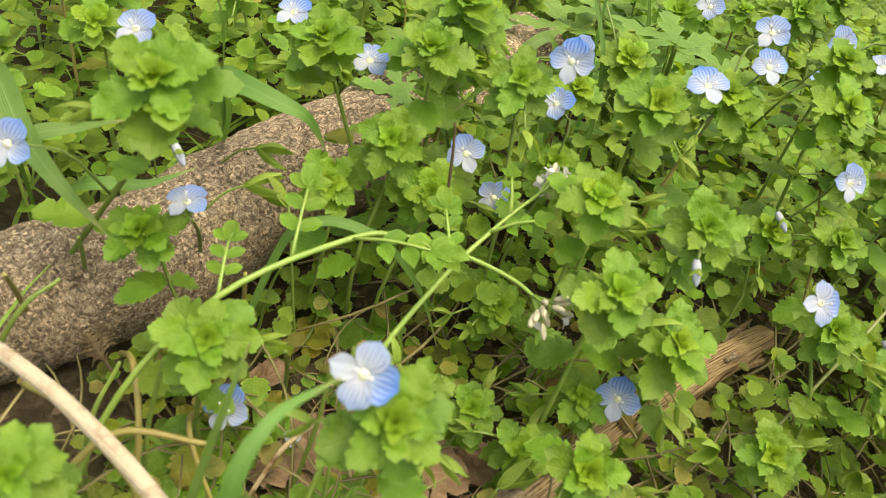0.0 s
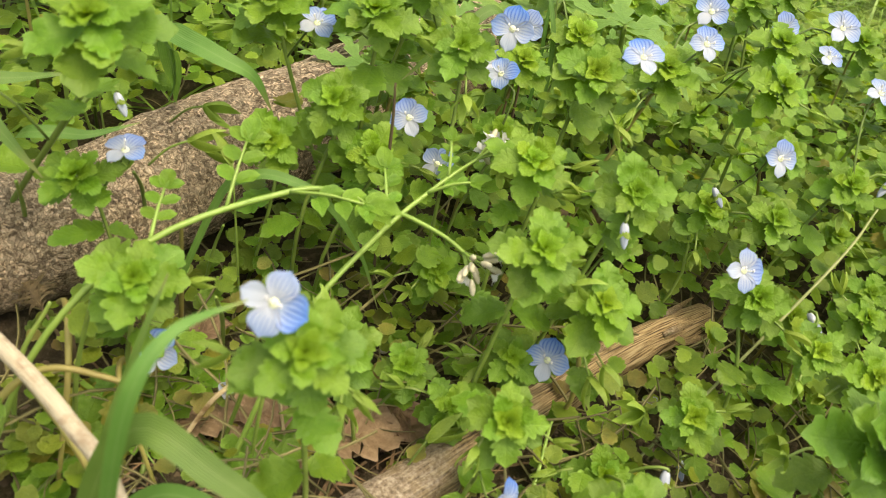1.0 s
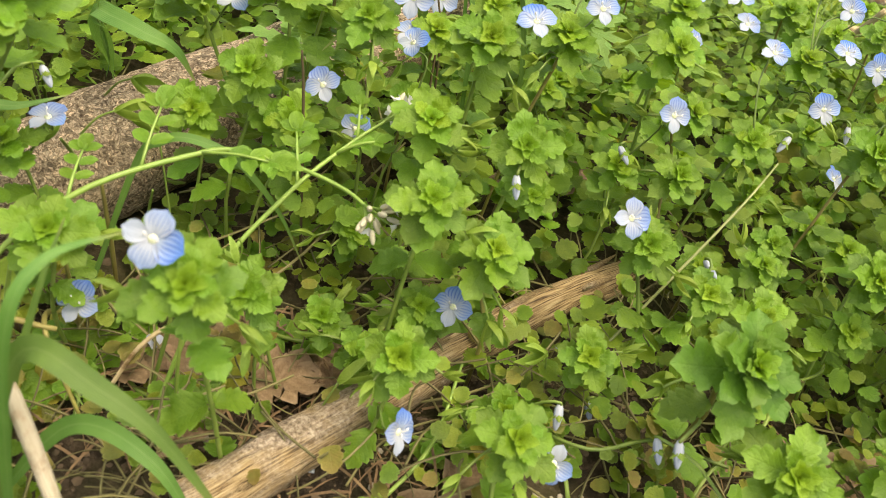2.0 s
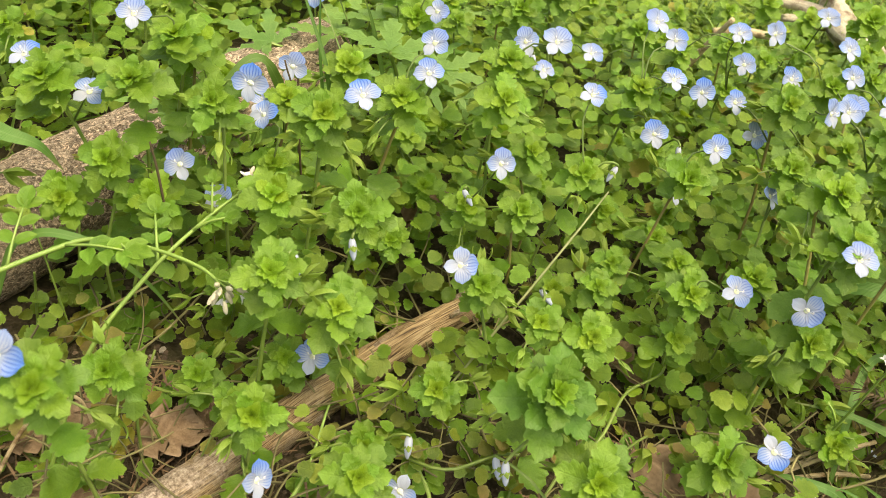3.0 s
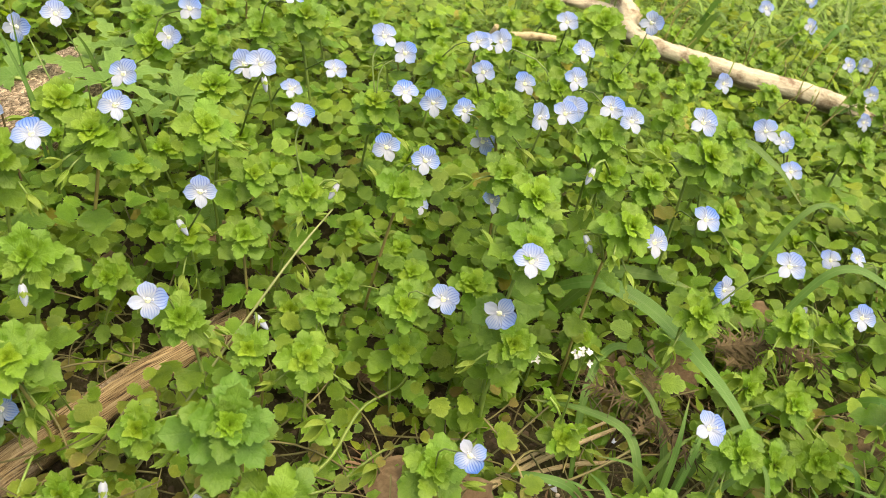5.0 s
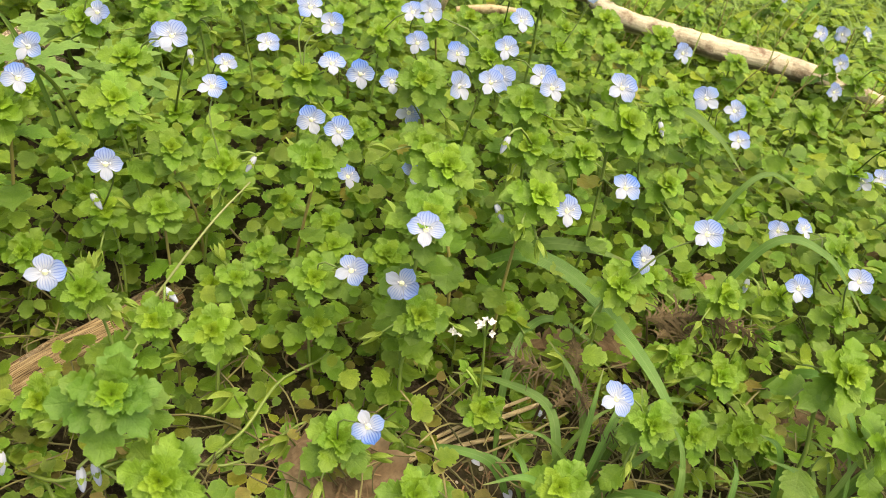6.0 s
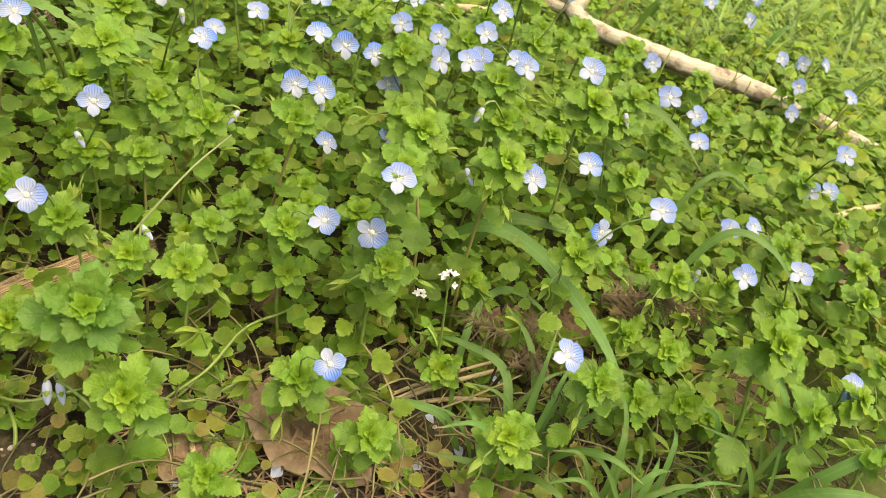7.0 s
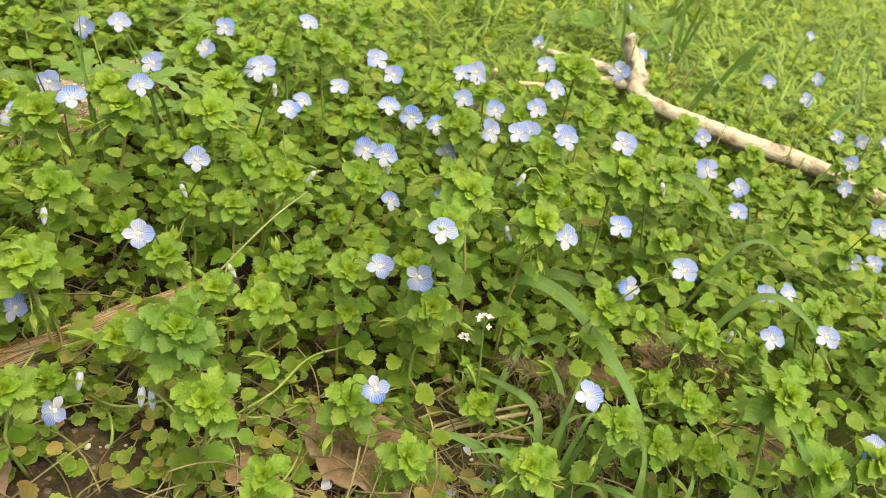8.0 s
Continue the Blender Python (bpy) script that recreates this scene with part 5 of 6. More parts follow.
def fallen_leaf(x, y, z, turn, length, lobes, deep, wide, tip, seed, label):
    me = fallen_leaf_mesh(seed, lobes, deep, wide)
    ob = new("fallen_leaf")
    a = radians(turn)
    way = Vector((math.cos(a), math.sin(a), math.sin(radians(tip))))
    up = Vector((0.12 * math.sin(seed), -0.1, 1))
    ob.matrix_basis = placed((x, y, ground_z(x, y) + z), way, up)
    part("blade", me, DRY_LEAF, ob, m=Matrix.Scale(length, 4))
    part("midrib", tube("midrib", [(0, 0.05 * length, -0.02 * length), (0, 0.5 * length, -0.045 * length), (0, 0.95 * length, -0.10 * length)], (0.0006, 0.0002), 10, 6), DRY_TUFT, ob)
    part("leaf_stalk", tube("leaf_stalk", [(0, 0.06 * length, -0.02 * length), (0.001, -0.08 * length, -0.01 * length), (0.004, -0.2 * length, -0.03 * length)], (0.0006, 0.0005), 8, 6), DRY_TUFT, ob)
    tagged(ob, label, "dead leaf", group="fallen leaves")


OAK = "dry brown fallen leaf lying on the soil"
CURL = "curled brown dead leaf caught between stems"
for row in [(0.167, 0.0925, 0.007, -34, 0.056, 5.5, 0.12, 0.36, -2, 1, "large flat dry brown fallen leaf with clear veins"),
            (0.004, 0.072, 0.005, 20, 0.021, 2.5, 0.5, 0.46, 10, 2, OAK), (-0.016, 0.084, 0.004, -70, 0.022, 2.5, 0.45, 0.40, 12, 3, OAK),
            (0.024, 0.086, 0.003, -120, 0.018, 2.5, 0.45, 0.40, 12, 4, OAK), (-0.030, 0.078, 0.003, -20, 0.022, 2.5, 0.45, 0.42, 14, 5, OAK),
            (0.050, 0.048, 0.003, -30, 0.030, 3.0, 0.3, 0.40, 8, 6, OAK), (0.163, 0.132, 0.008, 40, 0.014, 1.0, 0.1, 0.40, 35, 7, CURL),
            (0.180, 0.128, 0.006, 170, 0.015, 1.0, 0.05, 0.40, 20, 8, CURL), (0.100, 0.200, 0.004, 80, 0.022, 2.0, 0.1, 0.34, 20, 9, CURL),
            (0.256, 0.142, 0.010, -10, 0.026, 5.5, 0.5, 0.34, 15, 10, CURL), (0.245, 0.045, 0.004, 60, 0.032, 3.5, 0.25, 0.4, 4, 11, OAK),
            (0.318, 0.176, 0.012, 0, 0.040, 5.5, 0.5, 0.30, 10, 12, CURL), (0.300, 0.130, 0.010, 100, 0.034, 3.5, 0.3, 0.36, 8, 13, OAK),
            (0.140, 0.070, 0.002, -30, 0.028, 3.0, 0.3, 0.4, 5, 14, OAK), (0.350, 0.100, 0.006, 30, 0.036, 3.0, 0.3, 0.4, 8, 15, OAK),
            (0.075, 0.190, 0.012, 20, 0.03, 3.0, 0.2, 0.4, 20, 16, CURL), (0.420, 0.180, 0.02, 0, 0.04, 3.0, 0.3, 0.36, 15, 17, OAK),
            (-0.006, 0.096, 0.006, -95, 0.026, 3, 0.42, 0.30, -4, 18, OAK), (0.004, 0.068, 0.006, 25, 0.024, 3, 0.46, 0.36, 6, 19, OAK), (0.018, 0.092, 0.005, -50, 0.020, 3, 0.42, 0.36, 4, 20, OAK), (-0.024, 0.080, 0.006, -60, 0.022, 3, 0.42, 0.34, 5, 21, OAK),
            (0.000, 0.066, 0.006, -110, 0.026, 2, 0.15, 0.24, 3, 22, OAK), (-0.032, 0.062, 0.005, 20, 0.018, 3, 0.45, 0.36, 6, 23, OAK), (-0.020, 0.050, 0.005, 10, 0.022, 3, 0.40, 0.34, 3, 24, OAK), (0.066, 0.052, 0.004, 60, 0.024, 3, 0.42, 0.36, 4, 25, OAK),
            (0.053, 0.184, 0.012, -70, 0.026, 2, 0.1, 0.32, 60, 26, CURL), (0.284, 0.128, 0.012, 170, 0.020, 3, 0.40, 0.40, 20, 27, CURL), (0.268, 0.122, 0.010, 40, 0.018, 3, 0.40, 0.40, 25, 28, CURL), (-0.040, 0.084, 0.010, 30, 0.014, 2, 0.2, 0.36, 30, 29, CURL)]:
    fallen_leaf(*row)


def straw(a, b, r, label="short piece of split dry straw on the soil"):
    base = Vector(a)
    me = tube("straw", [(0, 0, 0), (Vector(b) - base) * 0.5 + Vector((0.001, 0.001, 0.001)), Vector(b) - base], (r, r * 0.9, r * 0.7), 24, 8, 0.15, 1.5, 4)
    me.materials.append(STRAW)
    ob = new("straw", me)
    ob.location = base
    tagged(ob, label, "straw", group="straw pieces")


for a, b, r in [((0.208, 0.0875, 0.006), (0.263, 0.112, 0.011), 0.0012), ((0.213, 0.092, 0.008), (0.262, 0.115, 0.013), 0.0008), ((0.226, 0.0935, 0.006), (0.258, 0.099, 0.007), 0.0010), ((0.210, 0.0860, 0.007), (0.240, 0.1035, 0.012), 0.0006),
                ((0.150, 0.075, 0.003), (0.160, 0.040, 0.004), 0.0010), ((0.170, 0.055, 0.003), (0.186, 0.050, 0.003), 0.0008), ((0.46, 0.23, 0.035), (0.50, 0.25, 0.035), 0.0020),
                ((0.30, 0.066, 0.003), (0.286, 0.045, 0.003), 0.0016), ((0.215, 0.335, 0.03), (0.226, 0.315, 0.08), 0.0022), ((0.40, 0.232, 0.034), (0.43, 0.215, 0.030), 0.0014), ((0.372, 0.245, 0.032), (0.398, 0.252, 0.036), 0.0012), ((0.45, 0.200, 0.030), (0.478, 0.212, 0.034), 0.0016), ((0.425, 0.165, 0.026), (0.452, 0.158, 0.028), 0.0014), ((0.24, 0.37, 0.05), (0.275, 0.365, 0.056), 0.0030)]:
    straw(a, b, r)


def crumbs():
    rs = random.Random(9)
    shape = blob_mesh("crumb_shape", 0.0016, 0.0012, 0.0008, 4, 7)
    shape.materials.append(CRUMB)
    spots = [b for b in BARE for _ in range(4)]
    for bx, by, br in spots:
        a, d = rs.uniform(0, 6.28), br * math.sqrt(rs.random())
        x, y = bx + d * math.cos(a), by + d * math.sin(a)
        ob = new("pebble", shape)
        ob.matrix_basis = Matrix.Translation((x, y, ground_z(x, y) + 0.0004)) @ pose(0, 0, 0, rs.uniform(-20, 20), 0, rs.uniform(0, 360)) @ Matrix.Scale(rs.uniform(0.35, 1.1), 4)
        tagged(ob, "small pale crumb lying on dark soil", "pebble", group="crumbs on the soil")


crumbs()


def fallen_petal(x, y, z, turn):
    ob = new("fallen_petal", PETAL_CUP)
    ob.matrix_basis = Matrix.Translation((x, y, ground_z(x, y) + z)) @ pose(0, 0, 0, 20, 10, turn) @ Matrix.Scale(0.0046, 4)
    tagged(ob, "dropped pale blue speedwell corolla on the soil", "petal", group="dropped petals")


PETAL_CUP = petal_mesh("dropped_petal_shape", 0.5, 0.5, -0.15)
PETAL_CUP.materials.append(PETAL_BUD)
for row in [(0.236, 0.088, 0.004, 70), (0.228, 0.070, 0.003, 220), (0.180, 0.058, 0.003, 320), (0.246, 0.075, 0.002, 40), (0.262, 0.105, 0.01, 100), (0.2, 0.052, 0.002, 10), (0.222, 0.045, 0.002, 200), (0.29, 0.055, 0.004, 300), (0.03, 0.05, 0.003, 80), (0.152, 0.056, 0.002, 150), (-0.022, 0.069, 0.012, 20), (0.092, 0.108, 0.014, 200)]:
    fallen_petal(*row)


# ---- cut-leaved plant, behind the patch ----
def cut_leaf_mesh():
    """A palm-shaped leaf of five deeply cut fingers."""
    verts, uvs, faces = [], [], []
    for k, (turn, length) in enumerate(((-100, 0.7), (-52, 0.9), (0, 1.0), (52, 0.9), (100, 0.7))):
        a = radians(turn)
        n = 22
        for i in range(n + 1):
            v = i / n
            w = 0.165 * length * math.sin(math.pi * (0.06 + 0.93 * v)) ** 0.9 * (0.42 + 0.58 * ((4.2 * v) % 1.0))
            for c in (-1, 0, 1):
                x, y = c * w, v * length
                lift = 0.10 * abs(c) * w - 0.16 * v * v + 0.03 * math.sin(8 * v + k)
                verts.append((x * math.cos(a) + y * math.sin(a), -x * math.sin(a) + y * math.cos(a), lift))
                uvs.append((0.5 + 0.5 * c, v))
        b = k * (n + 1) * 3
        for i in range(n):
            for j in range(2):
                q = b + i * 3 + j
                faces.append((q, q + 1, q + 4, q + 3))
    me = mesh_of("cut_leaf_shape", verts, faces, uvs)
    me.materials.append(LEAF_CUT)
    return me


def cut_leaf_plant(x, y, tops):
    plant = new("cut_leaved_plant")
    plant.location = (x, y, ground_z(x, y) - 0.001)
    for dx, dy, dz, turn, size in tops:
        end = Vector((dx, dy, dz))
        st = part("leaf_stalk", tube("leaf_stalk", [(0, 0, 0), end * 0.5 + Vector((0, 0, dz * 0.2)), end], (0.0011, 0.0008), 10, 6), STEM, plant)
        a = radians(turn)
        part("leaf", CUT_LEAF, None, st, m=placed(end, (math.sin(a), math.cos(a), 0.15), (0, -0.35, 1), size))
    tagged(plant, "pale green plant with deeply cut palm-shaped leaves", "weed", group="cut-leaved plants")


CUT_LEAF = cut_leaf_mesh()
cut_leaf_plant(0.040, 0.296, [(0.005, -0.019, 0.06, 20, 0.036), (-0.008, -0.022, 0.052, -25, 0.034), (-0.040, -0.03, 0.045, -70, 0.032), (0.01, 0.030, 0.06, 5, 0.034), (0.035, 0.02, 0.05, 60, 0.032), (0.030, -0.035, 0.05, 100, 0.032)])
cut_leaf_plant(0.070, 0.232, [(-0.010, -0.030, 0.084, -4, 0.031), (0.012, -0.010, 0.070, 40, 0.027), (-0.004, 0.0, 0.054, -10, 0.022), (-0.024, 0.014, 0.045, -60, 0.022), (0.022, 0.014, 0.045, 55, 0.020)])
cut_leaf_plant(-0.005, 0.340, [(0.0, 0.0, 0.045, 0, 0.03), (-0.03, -0.01, 0.045, -60, 0.030), (0.03, 0.012, 0.05, 50, 0.028)])
cut_leaf_plant(0.006, 0.222, [(-0.030, 0.002, 0.050, -50, 0.026), (-0.03, -0.02, 0.045, -100, 0.024)])


# ---- withered leaves between the grass ----
def withered_leaf_mesh(seed):
    """A shrivelled feathery leaf: a bent rib with many narrow curled teeth."""
    rs = random.Random(seed)
    verts, uvs, faces = [], [], []
    n = 24
    for side in (-1, 1):
        for k in range(n):
            v = k / n
            reach = 0.34 * math.sin(math.pi * (0.15 + 0.8 * v)) * rs.uniform(0.35, 1.25)
            swing = rs.uniform(-0.25, 0.25)
            base = len(verts)
            for i in range(4):
                f = i / 3
                w = 0.016 * (1 - f) + 0.004
                x, y = side * reach * f, v + (0.22 + swing) * f
                z = 0.06 * math.sin(3 * v) + (swing - 0.15) * f * f * 0.9 + 0.05 * f
                for c in (-1, 1):
                    verts.append((x, y + c * w, z + 0.012 * c))
                    uvs.append((0.5 + 0.5 * c, f))
            for i in range(3):
                q = base + i * 2
                faces.append((q, q + 1, q + 3, q + 2))
    me = mesh_of("withered_leaf_shape", verts, faces, uvs)
    me.materials.append(WITHERED)
    return me


WITHERED_LEAF = [withered_leaf_mesh(1), withered_leaf_mesh(2)]


def withered_plant(x, y, rows):
    plant = new("withered_plant")
    plant.location = (x, y, ground_z(x, y) - 0.001)
    for k, (dx, dy, dz, turn, size) in enumerate(rows):
        end = Vector((dx, dy, dz))
        st = part("leaf_stalk", tube("leaf_stalk", [(0, 0, 0), end * 0.5 + Vector((0, 0, 0.003)), end], (0.0006, 0.0004), 8, 5), WITHERED, plant)
        a = radians(turn)
        part("leaf", WITHERED_LEAF[k % 2], None, st, m=placed(end, (math.cos(a), math.sin(a), -0.1), (0.1, -0.5, 1), size))
    tagged(plant, "withered brown feathery leaves shrivelled among the grass", "dead plant", group="withered plants")


withered_plant(0.312, 0.136, [(-0.014, -0.006, 0.044, 10, 0.026), (0.006, -0.004, 0.047, -20, 0.024), (-0.010, -0.012, 0.040, 40, 0.022), (0.004, -0.012, 0.036, 100, 0.020)])
withered_plant(0.258, 0.106, [(-0.002, -0.006, 0.044, 150, 0.020), (0.006, -0.008, 0.040, -60, 0.020), (0.0, -0.012, 0.034, 40, 0.018), (0.010, 0.002, 0.036, 80, 0.018)])
withered_plant(0.350, 0.132, [(0.0, 0.0, 0.012, 120, 0.020), (0.010, -0.008, 0.010, 20, 0.020)])
withered_plant(0.372, 0.078, [(-0.012, 0.0, 0.012, 15, 0.026), (0.004, -0.006, 0.010, -20, 0.024)])
withered_plant(-0.062, 0.070, [(0.0, 0.0, 0.024, 30, 0.016), (-0.010, 0.004, 0.020, 140, 0.014)])


# ---- round-leaved weeds in the meadow ----
def lobed_leaf_mesh():
    """A round leaf with shallow lobes and a notch at its stalk."""
    verts, uvs, faces = [(0, 0.12, 0)], [(0.5, 0.1)], []
    n, rings = 44, 4
    for r in range(1, rings + 1):
        f = r / rings
        for k in range(n):
            a = math.pi * (2 * k / (n - 1) - 1) * 0.94
            lobe = 1 - (0.10 * (1 - abs(math.cos(2.6 * a))) + 0.05 * abs(math.sin(13 * a))) * (r == rings)
            d = 0.5 * f * lobe
            verts.append((d * math.sin(a) * 1.05, 0.12 + 0.4 * f + d * math.cos(a) - 0.4 * f * 0.55, 0.10 * f * f + 0.03 * math.sin(5 * a) * f))
            uvs.append((0.5 + 0.5 * math.sin(a) * f, 0.5 + 0.5 * math.cos(a) * f))
    for k in range(n - 1):
        faces.append((0, 1 + k + 1, 1 + k))
        for r in range(rings - 1):
            a = 1 + r * n + k
            faces.append((a, a + 1, a + n + 1, a + n))
    me = mesh_of("lobed_leaf_shape", verts, faces, uvs)
    me.materials.append(LEAF_BLUE)
    return me


LOBED = lobed_leaf_mesh()


def round_leaved_weed(x, y, tops):
    plant = new("round_leaved_weed")
    plant.location = (x, y, ground_z(x, y) - 0.001)
    for dx, dy, dz, turn, size in tops:
        end = Vector((dx, dy, dz))
        st = part("leaf_stalk", tube("leaf_stalk", [(0, 0, 0), end * 0.5 + Vector((0, 0, dz * 0.2)), end], (0.0011, 0.0008), 10, 6), STEM, plant)
        a = radians(turn)
        part("leaf", LOBED, None, st, m=placed(end, (math.sin(a), math.cos(a), 0.1), (0.1 * math.sin(a), -0.6, 1), size))
    tagged(plant, "meadow weed with round shallow-lobed pale green leaves", "weed", group="round-leaved weeds")


round_leaved_weed(0.318, 0.538, [(0.0, 0.0, 0.026, -30, 0.030), (0.022, -0.006, 0.022, 60, 0.026), (-0.024, 0.012, 0.02, -80, 0.022)])
round_leaved_weed(0.360, 0.565, [(0.0, 0.0, 0.024, 20, 0.028), (0.024, 0.006, 0.022, 70, 0.026), (0.01, -0.02, 0.018, 130, 0.024)])


# ---- what nobody could count: low leaves, meadow grass, dry tufts ----
def small_leaf():
    """A low scalloped leaf of few faces, one unit long."""
    rows = [(0.0, 0.03), (0.10, 0.06), (0.13, 0.24), (0.22, 0.36), (0.33, 0.43), (0.36, 0.34), (0.45, 0.44), (0.56, 0.45), (0.58, 0.34), (0.68, 0.40), (0.77, 0.37), (0.79, 0.25), (0.90, 0.25), (0.96, 0.18), (1.0, 0.06)]
    v, u = [], []
    for y, w in rows:
        for c in (-1, 0, 1):
            v.append((c * w, y - 0.04 * abs(c), 0.16 * abs(c) * w - 0.14 * y * y))
            u.append((0.5 + 0.5 * c, y))
    f = [(i * 3 + j, i * 3 + j + 1, i * 3 + j + 4, i * 3 + j + 3) for i in range(len(rows) - 1) for j in range(2)]
    return np.array(v), np.array(u), np.array(f)


def round_leaf():
    """A small round leaf with five shallow scallops, one unit long."""
    rim = [(0.00, 0.04), (0.02, 0.20), (0.08, 0.36), (0.20, 0.44), (0.27, 0.38), (0.40, 0.49), (0.54, 0.48), (0.60, 0.39), (0.74, 0.40), (0.84, 0.31), (0.87, 0.22), (0.97, 0.16), (1.0, 0.05)]
    v, u = [], []
    for y, w in rim:
        for c in (-1, 0, 1):
            v.append((c * w, y, 0.22 * abs(c) * w * w + 0.10 * abs(c) * w - 0.10 * y * y))
            u.append((0.5 + 0.5 * c, y))
    f = [(i * 3 + j, i * 3 + j + 1, i * 3 + j + 4, i * 3 + j + 3) for i in range(len(rim) - 1) for j in range(2)]
    return np.array(v), np.array(u), np.array(f)


def strew(name, shape, spots, material, label, category):
    """Many copies of a small shape in one mesh. spots: rows of place, way, up, size."""
    v, u, f = shape
    allv, allu, allf = [], [], []
    for at, way, up, size in spots:
        m = np.array(frame_of(way, up)) * size
        b = sum_len[0]
        allv.append(v @ m.T + np.array(at))
        allu.append(u)
        allf.extend(tuple(int(i) + b for i in face) for face in f)
        sum_len[0] += len(v)
    sum_len[0] = 0
    me = mesh_of(name, np.concatenate(allv), allf, np.concatenate(allu))
    me.materials.append(material)
    return tagged(new(name, me), label, category, kind="stuff")


sum_len = [0]


def in_reach(x, y):
    """The stretch of ground that the walk passes over."""
    return -0.24 < x < 1.0 and 0.0 < y < 1.25 and x < 0.36 + 0.75 * (y + 0.1) and x > -0.13 - 0.30 * y - (0.1 if y > 0.1 else 0)


def low_leaves():
    rs = random.Random(21)
    spots = []
    while len(spots) < 14000:
        x, y = rs.uniform(-0.2, 0.56), rs.uniform(0.0, 0.46)
        if not in_reach(x, y) or away(x, y, LOG_LINE) < 0.026 or away(x, y, WOOD_LINE) < 0.010:
            continue
        b = bare(x, y)
        if b < 0.8 + 0.25 * rs.random() or (rs.random() < 0.975 - max(0, y - 0.065) * 8):
            continue
        h = canopy(x, y)
        far = y > 0.26 or x > 0.36
        z = ground_z(x, y) + (rs.uniform(0.15, 0.6) if far else rs.uniform(0.06, 0.66)) * h
        if y - 0.28 + 0.75 * (x - 0.36) > 0 and y > 0.18:
            z = ground_z(x, y) + rs.uniform(0.003, 0.016)
        a = rs.uniform(0, 6.28)
        spots.append(((x, y, z), (math.cos(a), math.sin(a), rs.uniform(-0.45, 0.4)), (rs.uniform(-0.6, 0.6), rs.uniform(-0.8, 0.3), 1), rs.uniform(0.0045, 0.0094)))
    strew("low_leaves", small_leaf(), spots, LEAF_COVER, "dense mass of small toothed green leaves under the shoots", "weeds")


def creeping_leaves():
    rs = random.Random(22)
    spots = []
    while len(spots) < 1600:
        x, y = rs.uniform(-0.08, 0.36), rs.uniform(0.02, 0.16)
        if away(x, y, LOG_LINE) < 0.026 or away(x, y, WOOD_LINE) < 0.008 or (bare(x, y) < 0.75 and rs.random() < 0.85):
            continue
        if noise.noise(Vector((x * 45, y * 45, 3))) < 0.04 + rs.uniform(-0.2, 0.2):
            continue
        z = ground_z(x, y) + rs.uniform(0.003, 0.018)
        a = rs.uniform(0, 6.28)
        spots.append(((x, y, z), (math.cos(a), math.sin(a), rs.uniform(-0.4, 0.4)), (rs.uniform(-0.6, 0.6), rs.uniform(-0.7, 0.3), 1), rs.uniform(0.0026, 0.0060)))
    strew("creeping_leaves", round_leaf(), spots, LEAF_CLOVER, "small round yellow-green leaves creeping over the soil", "weeds")


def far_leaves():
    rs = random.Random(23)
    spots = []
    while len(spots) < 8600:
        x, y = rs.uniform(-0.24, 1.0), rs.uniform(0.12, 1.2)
        # Begins close in, so the brighter leaf colour lifts the middle ground too.
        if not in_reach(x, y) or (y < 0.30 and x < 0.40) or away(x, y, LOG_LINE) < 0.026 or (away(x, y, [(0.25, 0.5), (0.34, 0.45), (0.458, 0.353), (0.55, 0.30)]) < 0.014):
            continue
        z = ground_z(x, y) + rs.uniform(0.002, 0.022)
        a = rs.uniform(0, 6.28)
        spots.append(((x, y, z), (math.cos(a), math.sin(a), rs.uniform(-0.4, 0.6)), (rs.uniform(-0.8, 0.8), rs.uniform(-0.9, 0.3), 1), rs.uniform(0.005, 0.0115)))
    strew("meadow_leaves", small_leaf(), spots, LEAF_MEADOW_LIFTED, "low yellow-green meadow weeds between the grass", "weeds")


def blade_shape():
    v, u = [], []
    for i in range(6):
        t = i / 5
        w = 0.015 * (1 - t ** 1.7)
        for c in (-1, 1):
            v.append((c * w, t * (1 - 0.3 * t), -0.55 * t * t))
            u.append((0.5 + 0.5 * c, t))
    f = [(i * 2, i * 2 + 1, i * 2 + 3, i * 2 + 2) for i in range(5)]
    return np.array(v), np.array(u), np.array(f)


def meadow_grass():
    rs = random.Random(24)
    spots = []
    while len(spots) < 24000:
        x, y = rs.uniform(-0.24, 1.0), rs.uniform(0.03, 1.2)
        if not in_reach(x, y) or away(x, y, LOG_LINE) < 0.03:
            continue
        meadow = (y - 0.40) + 0.55 * (x - 0.30)
        if meadow < -0.05 and rs.random() > (0.06 if x > -0.06 else 0.25):
            continue
        if bare(x, y) < 1.1 or (x < 0.34 and y < 0.24 and x > -0.07):
            continue
        a = rs.uniform(0, 6.28)
        s = rs.uniform(0.03, 0.085) * (0.55 if abs(meadow) < 0.12 and x > 0.28 else 1)
        spots.append(((x, y, ground_z(x, y) - 0.001), (math.cos(a), math.sin(a), rs.uniform(0.5, 1.1) if rs.random() < 0.6 else rs.uniform(0.9, 2.4)), (-0.8 * math.cos(a), -0.8 * math.sin(a), 1), s))
    strew("meadow_grass", blade_shape(), spots, GRASS_FAR, "fine bright green meadow grass", "grass")


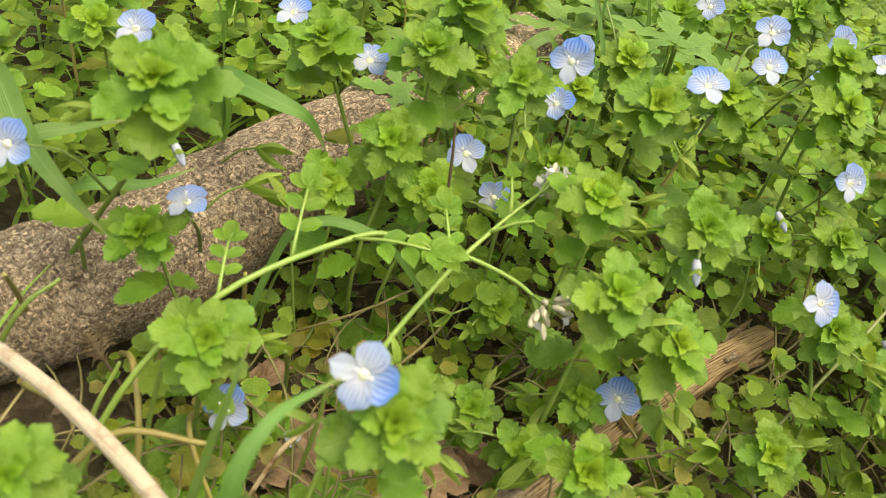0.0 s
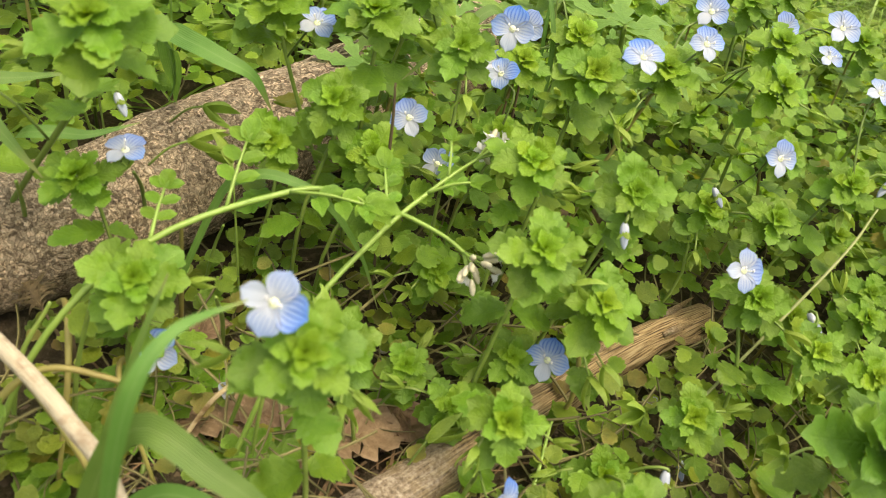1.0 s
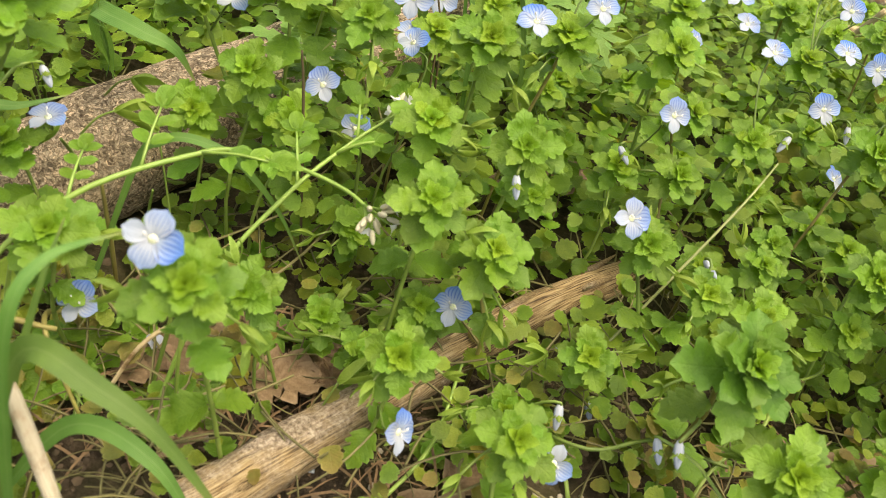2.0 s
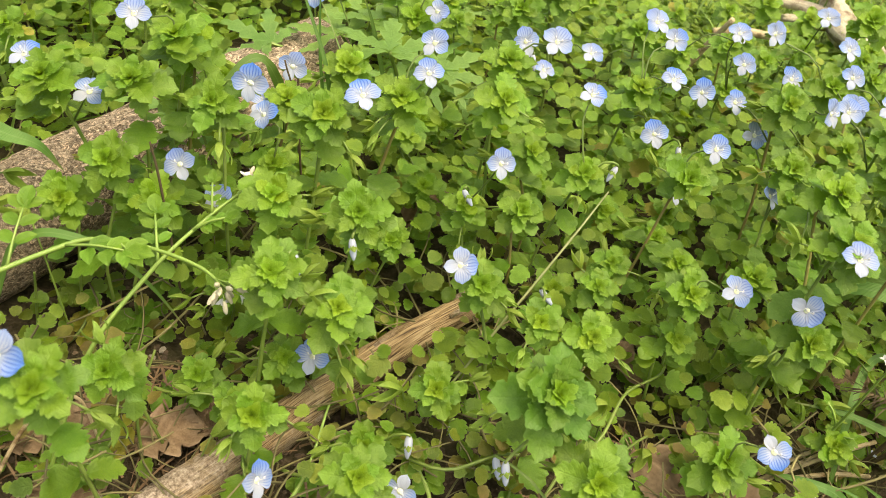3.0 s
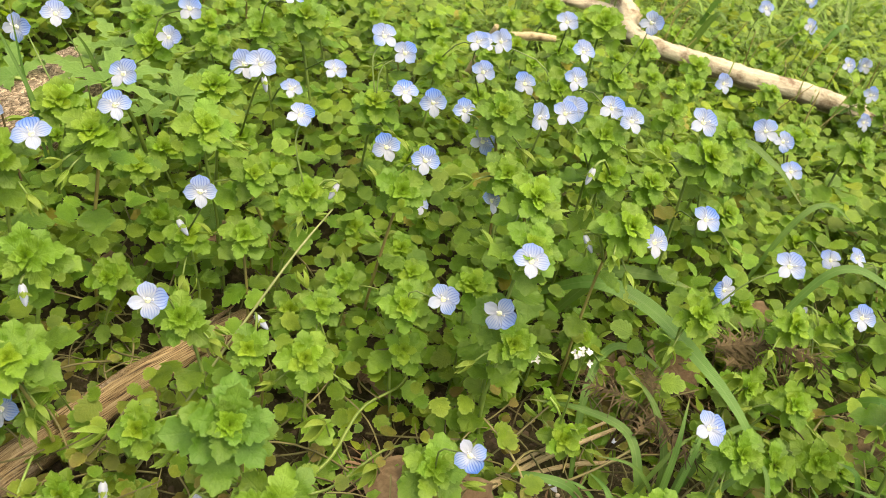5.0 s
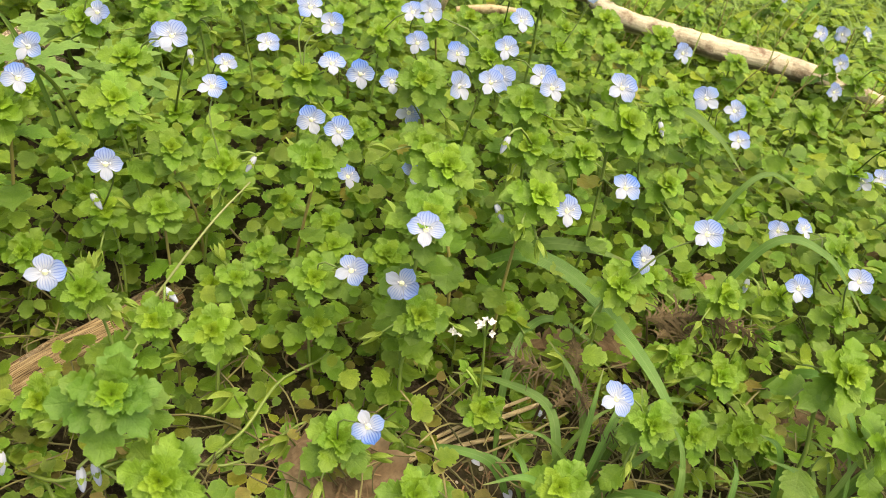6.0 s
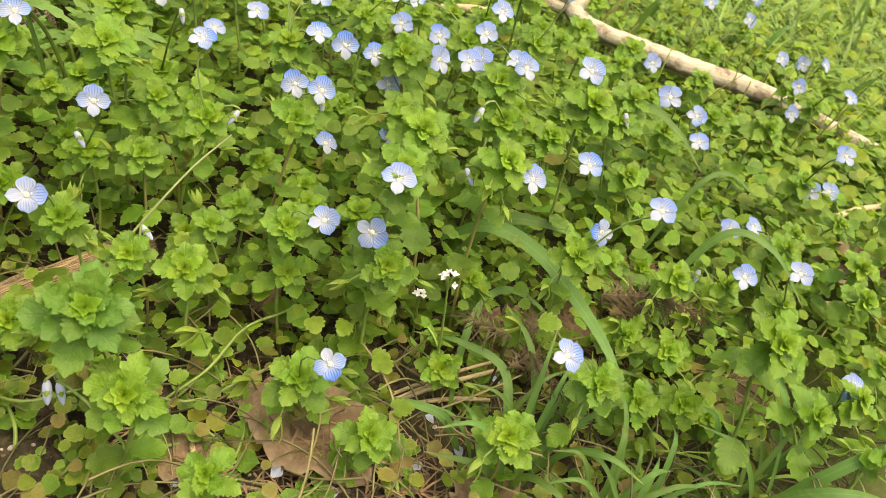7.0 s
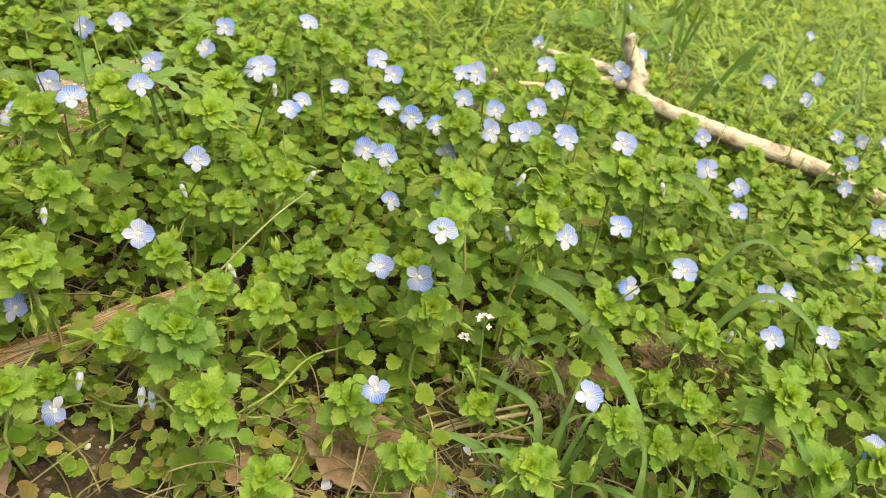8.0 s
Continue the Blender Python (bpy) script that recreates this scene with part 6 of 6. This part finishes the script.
def dry_tufts():
    rs = random.Random(25)
    spots = []
    for cx, cy, n, r in [(0.325, 0.150, 70, 0.03), (0.262, 0.124, 40, 0.015), (-0.005, 0.09, 60, 0.02), (0.17, 0.07, 150, 0.03), (0.24, 0.06, 130, 0.03), (0.205, 0.045, 120, 0.03), (0.14, 0.055, 70, 0.022), (0.29, 0.12, 60, 0.02), (0.02, 0.062, 70, 0.02), (-0.03, 0.06, 70, 0.025), (0.33, 0.115, 40, 0.02), (0.05, 0.06, 40, 0.02)]:
        for _ in range(n):
            a, b = rs.uniform(0, 6.28), rs.uniform(0, 6.28)
            d = r * math.sqrt(rs.random())
            x, y = cx + d * math.cos(b), cy + d * math.sin(b)
            spots.append(((x, y, ground_z(x, y) + rs.uniform(0.001, 0.006)), (math.cos(a), math.sin(a), rs.uniform(0.0, 0.5)), (0, 0, 1), rs.uniform(0.012, 0.03)))
    strew("dry_litter", blade_shape(), spots, DRY_TUFT, "brown dry grass bits and rootlets on the soil", "litter")


def sere_leaves():
    rs = random.Random(31)
    spots = []
    while len(spots) < 300:
        x, y = rs.uniform(-0.10, 0.36), rs.uniform(0.03, 0.17)
        if away(x, y, LOG_LINE) < 0.026 or rs.random() < (y - 0.05) * 6 - 0.05:
            continue
        a = rs.uniform(0, 6.28)
        z = ground_z(x, y) + rs.uniform(0.003, 0.022)
        spots.append(((x, y, z), (math.cos(a), math.sin(a), rs.uniform(-0.3, 0.3)), (rs.uniform(-0.5, 0.5), rs.uniform(-0.6, 0.2), 1), rs.uniform(0.0035, 0.0068)))
    strew("sere_leaves", round_leaf(), spots, LEAF_SERE, "yellowing and browned small leaves low among the weeds", "weeds")


def soil_crumbs():
    rs = random.Random(41)
    ball = [(0.5, 0, 0), (0.1, 0.42, 0.05), (-0.45, 0.15, 0), (-0.2, -0.4, 0.06), (0.3, -0.38, 0), (0.05, 0.02, 0.33)]
    shape = np.array(ball), np.array([(0.5, 0.5)] * 6), [(0, 1, 5), (1, 2, 5), (2, 3, 5), (3, 4, 5), (4, 0, 5)]
    spots = []
    while len(spots) < 6000:
        x, y = rs.uniform(-0.10, 0.36), rs.uniform(0.02, 0.15)
        if away(x, y, LOG_LINE) < 0.02:
            continue
        a = rs.uniform(0, 6.28)
        spots.append(((x, y, ground_z(x, y) - 0.0002), (math.cos(a), math.sin(a), rs.uniform(-0.4, 0.4)), (rs.uniform(-0.5, 0.5), rs.uniform(-0.5, 0.5), 1), 0.0008 + 0.0030 * rs.random() ** 3))
    strew("soil_crumbs", shape, spots, SOIL_CRUMB, "loose crumbs of dark brown soil under the weeds", "soil")


def strand_shape():
    """A thin three-sided strand with a bend, one unit long."""
    v, u, f = [], [], []
    for i in range(7):
        t = i / 6
        for k in range(3):
            a = 2.094 * k
            v.append((0.012 * math.cos(a) + 0.10 * math.sin(3.1 * t), t, 0.012 * math.sin(a) + 0.09 * math.sin(2.4 * t + 0.4)))
            u.append((k / 3, t))
    for i in range(6):
        for k in range(3):
            a, b = i * 3 + k, i * 3 + (k + 1) % 3
            f.append((a, b, b + 3, a + 3))
    return np.array(v), np.array(u), np.array(f)


def old_stems():
    rs = random.Random(42)
    spots = []
    while len(spots) < 900:
        x, y = rs.uniform(-0.10, 0.40), rs.uniform(0.02, 0.20)
        if away(x, y, LOG_LINE) < 0.03 or rs.random() < (y - 0.10) * 7:
            continue
        a = rs.uniform(0, 6.28)
        spots.append(((x, y, ground_z(x, y) + rs.uniform(0.0, 0.010)), (math.cos(a), math.sin(a), rs.uniform(-0.05, 0.75)), (rs.uniform(-0.6, 0.6), rs.uniform(-0.6, 0.6), 1), rs.uniform(0.014, 0.042)))
    strew("old_stems", strand_shape(), spots, DRY_STEM, "thin yellowish old stems and rootlets lying criss-cross on the soil", "litter")


def around():
    """Sparser weeds and grass on all sides, behind the camera too."""
    rs = random.Random(61)
    leaves, blades = [], []
    while len(leaves) < 5500:
        r, b = 0.12 + 2.2 * rs.random() ** 1.25, rs.uniform(0, 6.28)
        x, y = 0.2 + r * math.cos(b), 0.1 + r * math.sin(b)
        if in_reach(x, y) or away(x, y, LOG_LINE) < 0.03 or (abs(x - 0.15) < 0.26 and -0.2 < y < 0.04):
            continue
        a = rs.uniform(0, 6.28)
        leaves.append(((x, y, ground_z(x, y) + rs.uniform(0.002, 0.02)), (math.cos(a), math.sin(a), rs.uniform(-0.4, 0.6)), (rs.uniform(-0.8, 0.8), rs.uniform(-0.8, 0.8), 1), rs.uniform(0.009, 0.022)))
        blades.append(((x, y, ground_z(x, y) - 0.001), (math.cos(a), math.sin(a), rs.uniform(0.5, 2.0)), (-0.8 * math.cos(a), -0.8 * math.sin(a), 1), rs.uniform(0.03, 0.085)))
    strew("outer_leaves", small_leaf(), leaves, LEAF_MEADOW_LIFTED, "scattered low green weeds round the patch", "weeds")
    strew("outer_grass", blade_shape(), blades, GRASS_FAR, "scattered green grass round the patch", "grass")


sere_leaves()
around()
soil_crumbs()
old_stems()
low_leaves()
creeping_leaves()
far_leaves()
meadow_grass()
dry_tufts()
